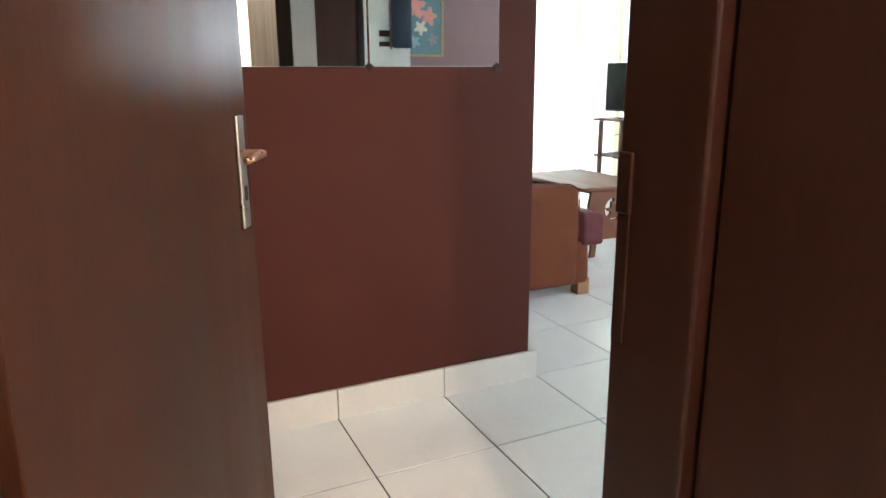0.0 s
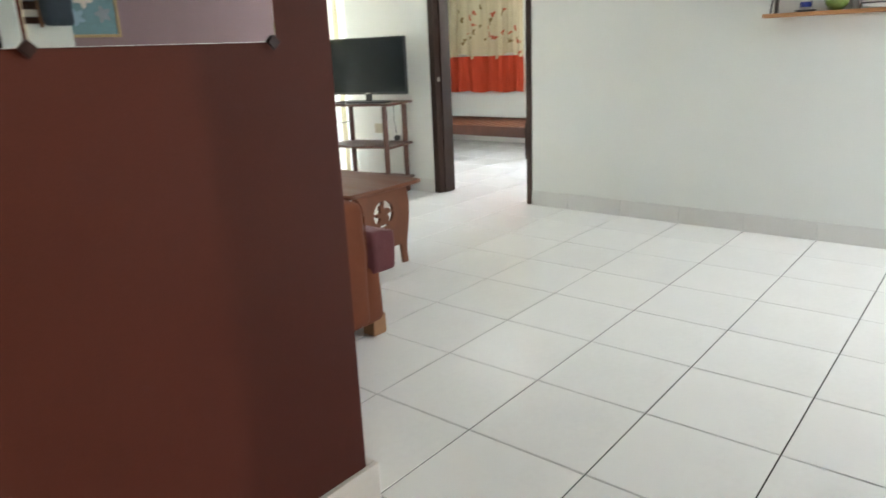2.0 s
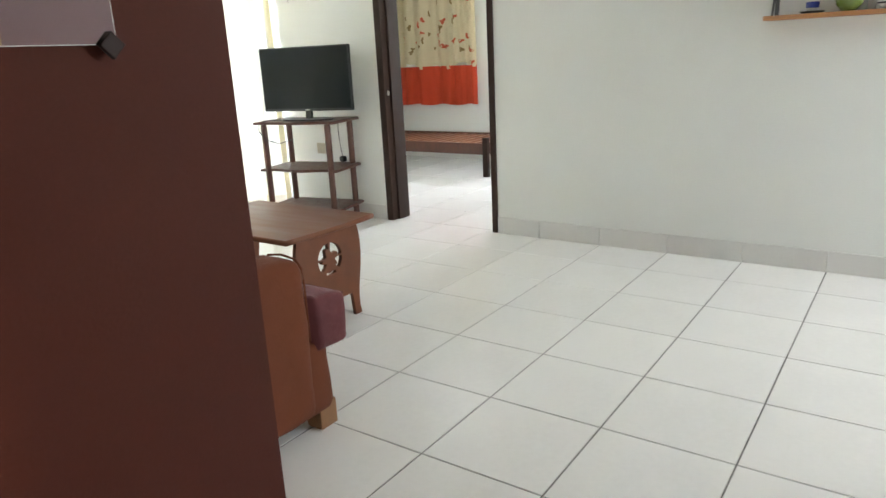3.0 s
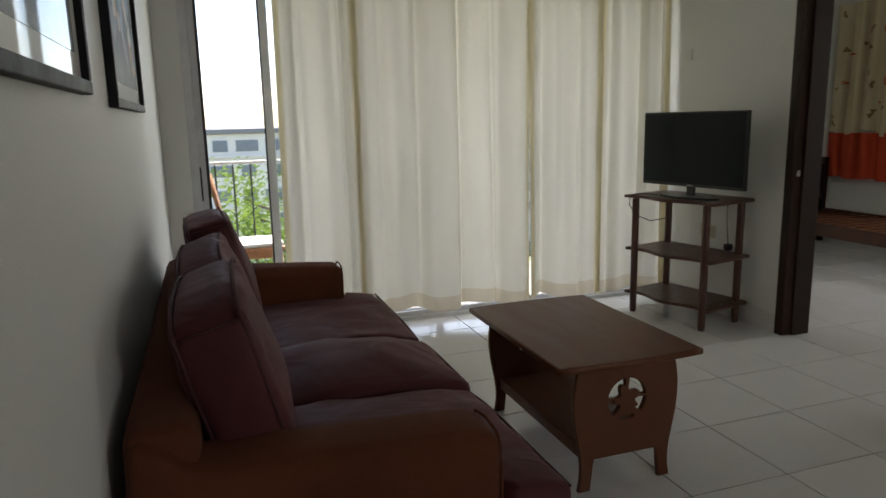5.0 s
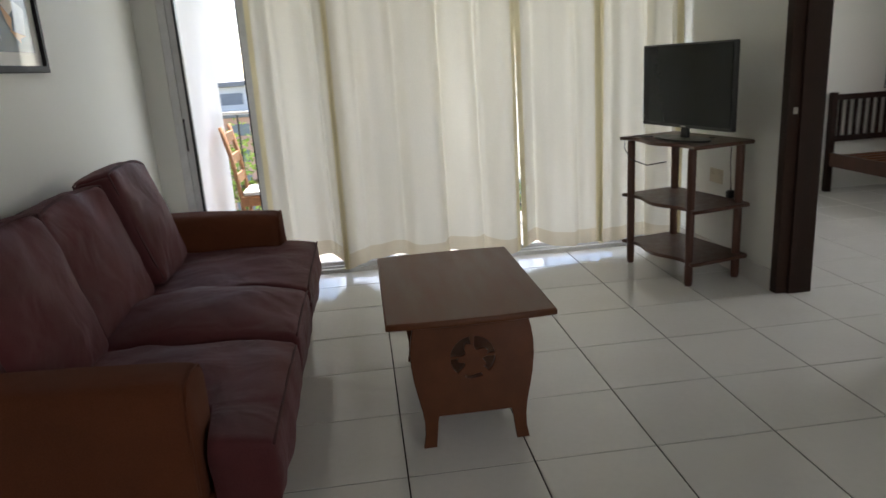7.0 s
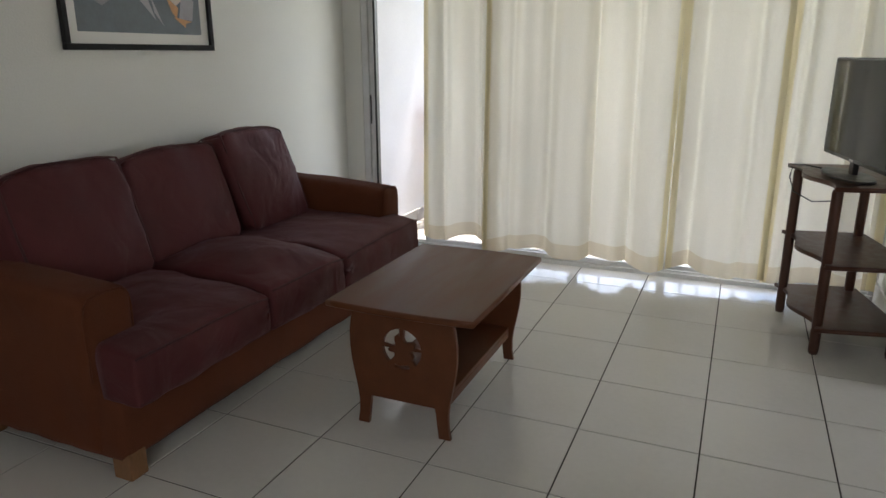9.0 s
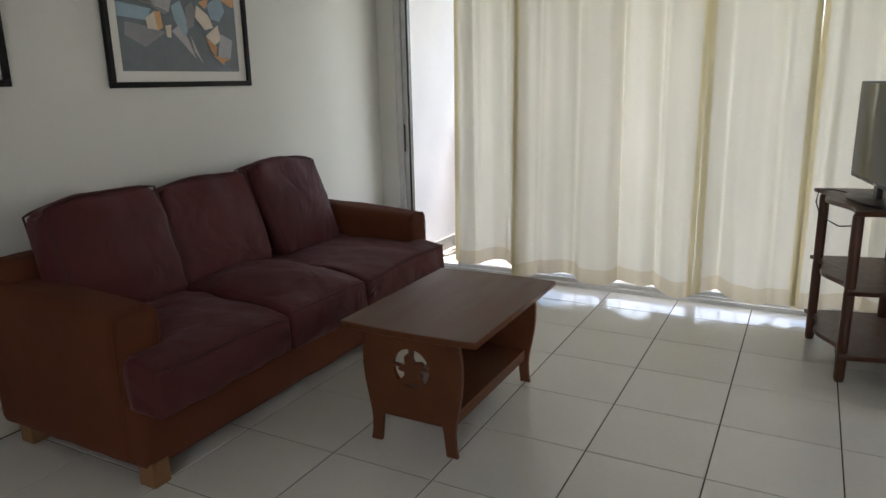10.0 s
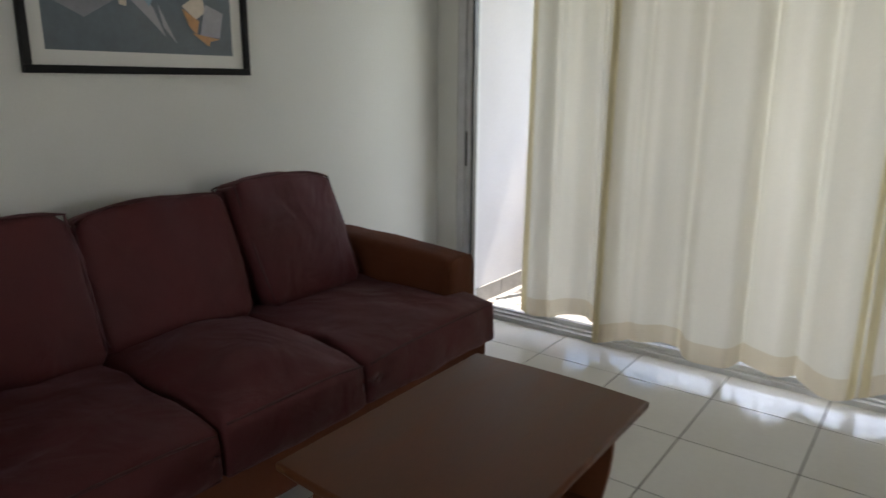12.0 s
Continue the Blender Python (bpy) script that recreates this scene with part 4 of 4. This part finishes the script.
# ---- outside ----
structure("ground", "dull green and grey land far below the balcony", "ground", box(-900, 900, 8.6, 1500, -18.3, -18.0), GROUND)


def block_of_flats(x, y, w, d, top, floors, bays, mat, label):
    b = thing("apartment_building", label, "building", pose(x, y, -18))
    hgt = top + 18
    part("wall", box(-w / 2, w / 2, 0, d, 0, hgt), mat, b)
    part("roof", box(-w / 2 - 0.5, w / 2 + 0.5, -0.5, d + 0.5, hgt, hgt + 0.6, 0.1), ROOF, b)
    bm_pane = mesh_of(box(-0.5, 0.5, -0.08, 0.1, 0, 1, 0), HAZEPANE)
    for f in range(floors):
        for k in range(bays):
            ww = (1.7 if (k * 7 + f) % 3 else 2.6)
            p = new("window", bm_pane)
            p.parent = b
            p.matrix_basis = Matrix.Translation((-w / 2 + (k + 0.5) * w / bays, 0, hgt - (f + 1) * 3.0 + 0.9)) @ Matrix.Diagonal((ww, 1, 1.35, 1))
        if f % 2 == 0:
            part("ledge", box(-w / 2, w / 2, -0.35, 0, hgt - (f + 1) * 3.0 + 0.2, hgt - (f + 1) * 3.0 + 0.4), mat, b)


block_of_flats(-6, 88, 34, 14, 0.2, 5, 11, FACADE, "pale apartment building with rows of dark windows")
block_of_flats(34, 98, 40, 14, 1.2, 5, 12, FACADE, "long pale apartment building beyond the trees")
block_of_flats(-14, 84, 14, 10, -3.2, 4, 5, FACADE_RED, "lower terracotta coloured apartment building")
block_of_flats(-26, 420, 30, 20, 22, 9, 6, FACADE, "distant pale tower block")


def tree(x, y, top, spread, seed):
    rnd = random.Random(seed)
    t = thing("tree", "leafy green tree below the balcony", "tree", pose(x, y, -18), group="trees below the balcony")
    h = top + 18
    bm = tube([(0, 0, 0), (0.15, 0.1, h * 0.35), (-0.1, 0.2, h * 0.7), (0.1, 0, h * 0.95)], lambda s: 0.35 - 0.27 * s, 8)
    limbs = []
    for k in range(14):
        a, z = rnd.uniform(0, 6.28), h * rnd.uniform(0.5, 0.9)
        r = spread * rnd.uniform(0.5, 0.95) * (1.15 - 0.5 * z / h)
        tip = Vector((r * math.cos(a), r * math.sin(a), z + rnd.uniform(0.6, 1.8)))
        tube([(0, 0, z), tip * 0.5 + Vector((0, 0, z * 0.5 - 0.1)), tip], lambda s: 0.10 - 0.08 * s, 5, bm)
        limbs.append(tip)
    part("trunk", bm, BARK, t, smooth=True)
    verts, faces = [], []
    for tip in limbs + [Vector((0, 0, h))]:
        for c in range(9):
            m = tip + Vector((rnd.gauss(0, 1), rnd.gauss(0, 1), rnd.gauss(0, 0.6))) * spread * 0.24
            for q in range(26):
                p = m + Vector((rnd.gauss(0, 1), rnd.gauss(0, 1), rnd.gauss(0, 0.7))) * 0.42
                d = Vector((rnd.uniform(-1, 1), rnd.uniform(-1, 1), rnd.uniform(-0.5, 0.5))).normalized()
                e = d.cross(Vector((rnd.uniform(-1, 1), rnd.uniform(-1, 1), 1))).normalized()
                s = rnd.uniform(0.10, 0.20)
                i = len(verts)
                verts += [p - d * s, p + e * s * 0.45, p + d * s, p - e * s * 0.45]
                faces.append((i, i + 1, i + 2, i + 3))
    me = bpy.data.meshes.new("crown")
    me.from_pydata(verts, [], faces)
    part("crown", me, LEAF, t, "uneven green crown of small leaves")


for x, y, top, spread, seed in ((1.2, 27, -1.6, 3.6, 1), (-2.8, 33, -1.4, 4.0, 2), (5.5, 30, -2.6, 3.8, 3), (2.4, 21, -3.6, 3.0, 4), (9.5, 26, -2.0, 3.8, 5), (-1.0, 24, -3.9, 3.2, 6), (5.0, 42, -1.6, 4.5, 7)):
    tree(x, y, top, spread, seed)

# ---- skirting tiles ----
T = 0.45


def skirting(name, label, runs, mat=SKIRT):
    s = thing(name, label, "skirting", kind="structure")
    for x0, x1, y0, y1 in runs:
        along_x = (x1 - x0) > (y1 - y0)
        a, b = (x0, x1) if along_x else (y0, y1)
        k = math.floor(a / T + 1e-6)
        while k * T < b - 1e-6:
            p, q = max(a, k * T) + 0.0015, min(b, (k + 1) * T) - 0.0015
            if q - p > 0.01:
                part("skirting_tile", box(p, q, y0, y1, 0, 0.122, 0.0015, seg=1) if along_x else box(x0, x1, p, q, 0, 0.122, 0.0015, seg=1), mat, s)
            k += 1


skirting("baseboard_maroon", "beige tile skirting along the maroon wall", [(-1.75, 1.345, 2.232, 2.249)])
skirting("baseboard_sofa", "beige tile skirting along the sofa wall", [(1.3155, 1.345, 2.25, 6.165)])
skirting("baseboard_television", "off-white tile skirting along the television wall", [(4.886, 4.899, -1.35, 3.938), (4.886, 4.899, 4.987, 6.165)], SKIRT2)

# ---- floor tiles ----
floor = thing("floor", "glossy off-white square ceramic floor tiles with dark joints", "floor", kind="structure")
part("joint_bed", box(-1.9, 4.92, -2.75, 6.17, -0.10, -0.003), GROUT, floor, "dark grout")
bm = box(0.0026, T - 0.0026, 0.0026, T - 0.0026, -0.012, 0.0)
bmesh.ops.bevel(bm, geom=[e for e in bm.edges if all(v.co.z > -0.001 for v in e.verts)], offset=0.0012, segments=1, affect="EDGES")
tile_mesh = mesh_of(bm, TILE)
for i in range(-4, 11):
    for j in range(-6, 14):
        if j < -3 and i > 1:
            continue
        if i < 1 and j > 4:
            continue
        if i < 3 and j > 5:
            continue
        t = new("tile", tile_mesh)
        t.parent = floor
        t.location = (i * T, j * T, 0)
floor2 = thing("floor_bedroom", "off-white square ceramic tiles of the bedroom floor", "floor", kind="structure")
part("joint_bed", box(4.92, 8.16, 2.9, 7.56, -0.10, -0.003), GROUT, floor2, "dark grout")
for i in range(11, 18):
    for j in range(7, 17):
        t = new("tile", tile_mesh)
        t.parent = floor2
        t.location = (i * T, j * T, 0)
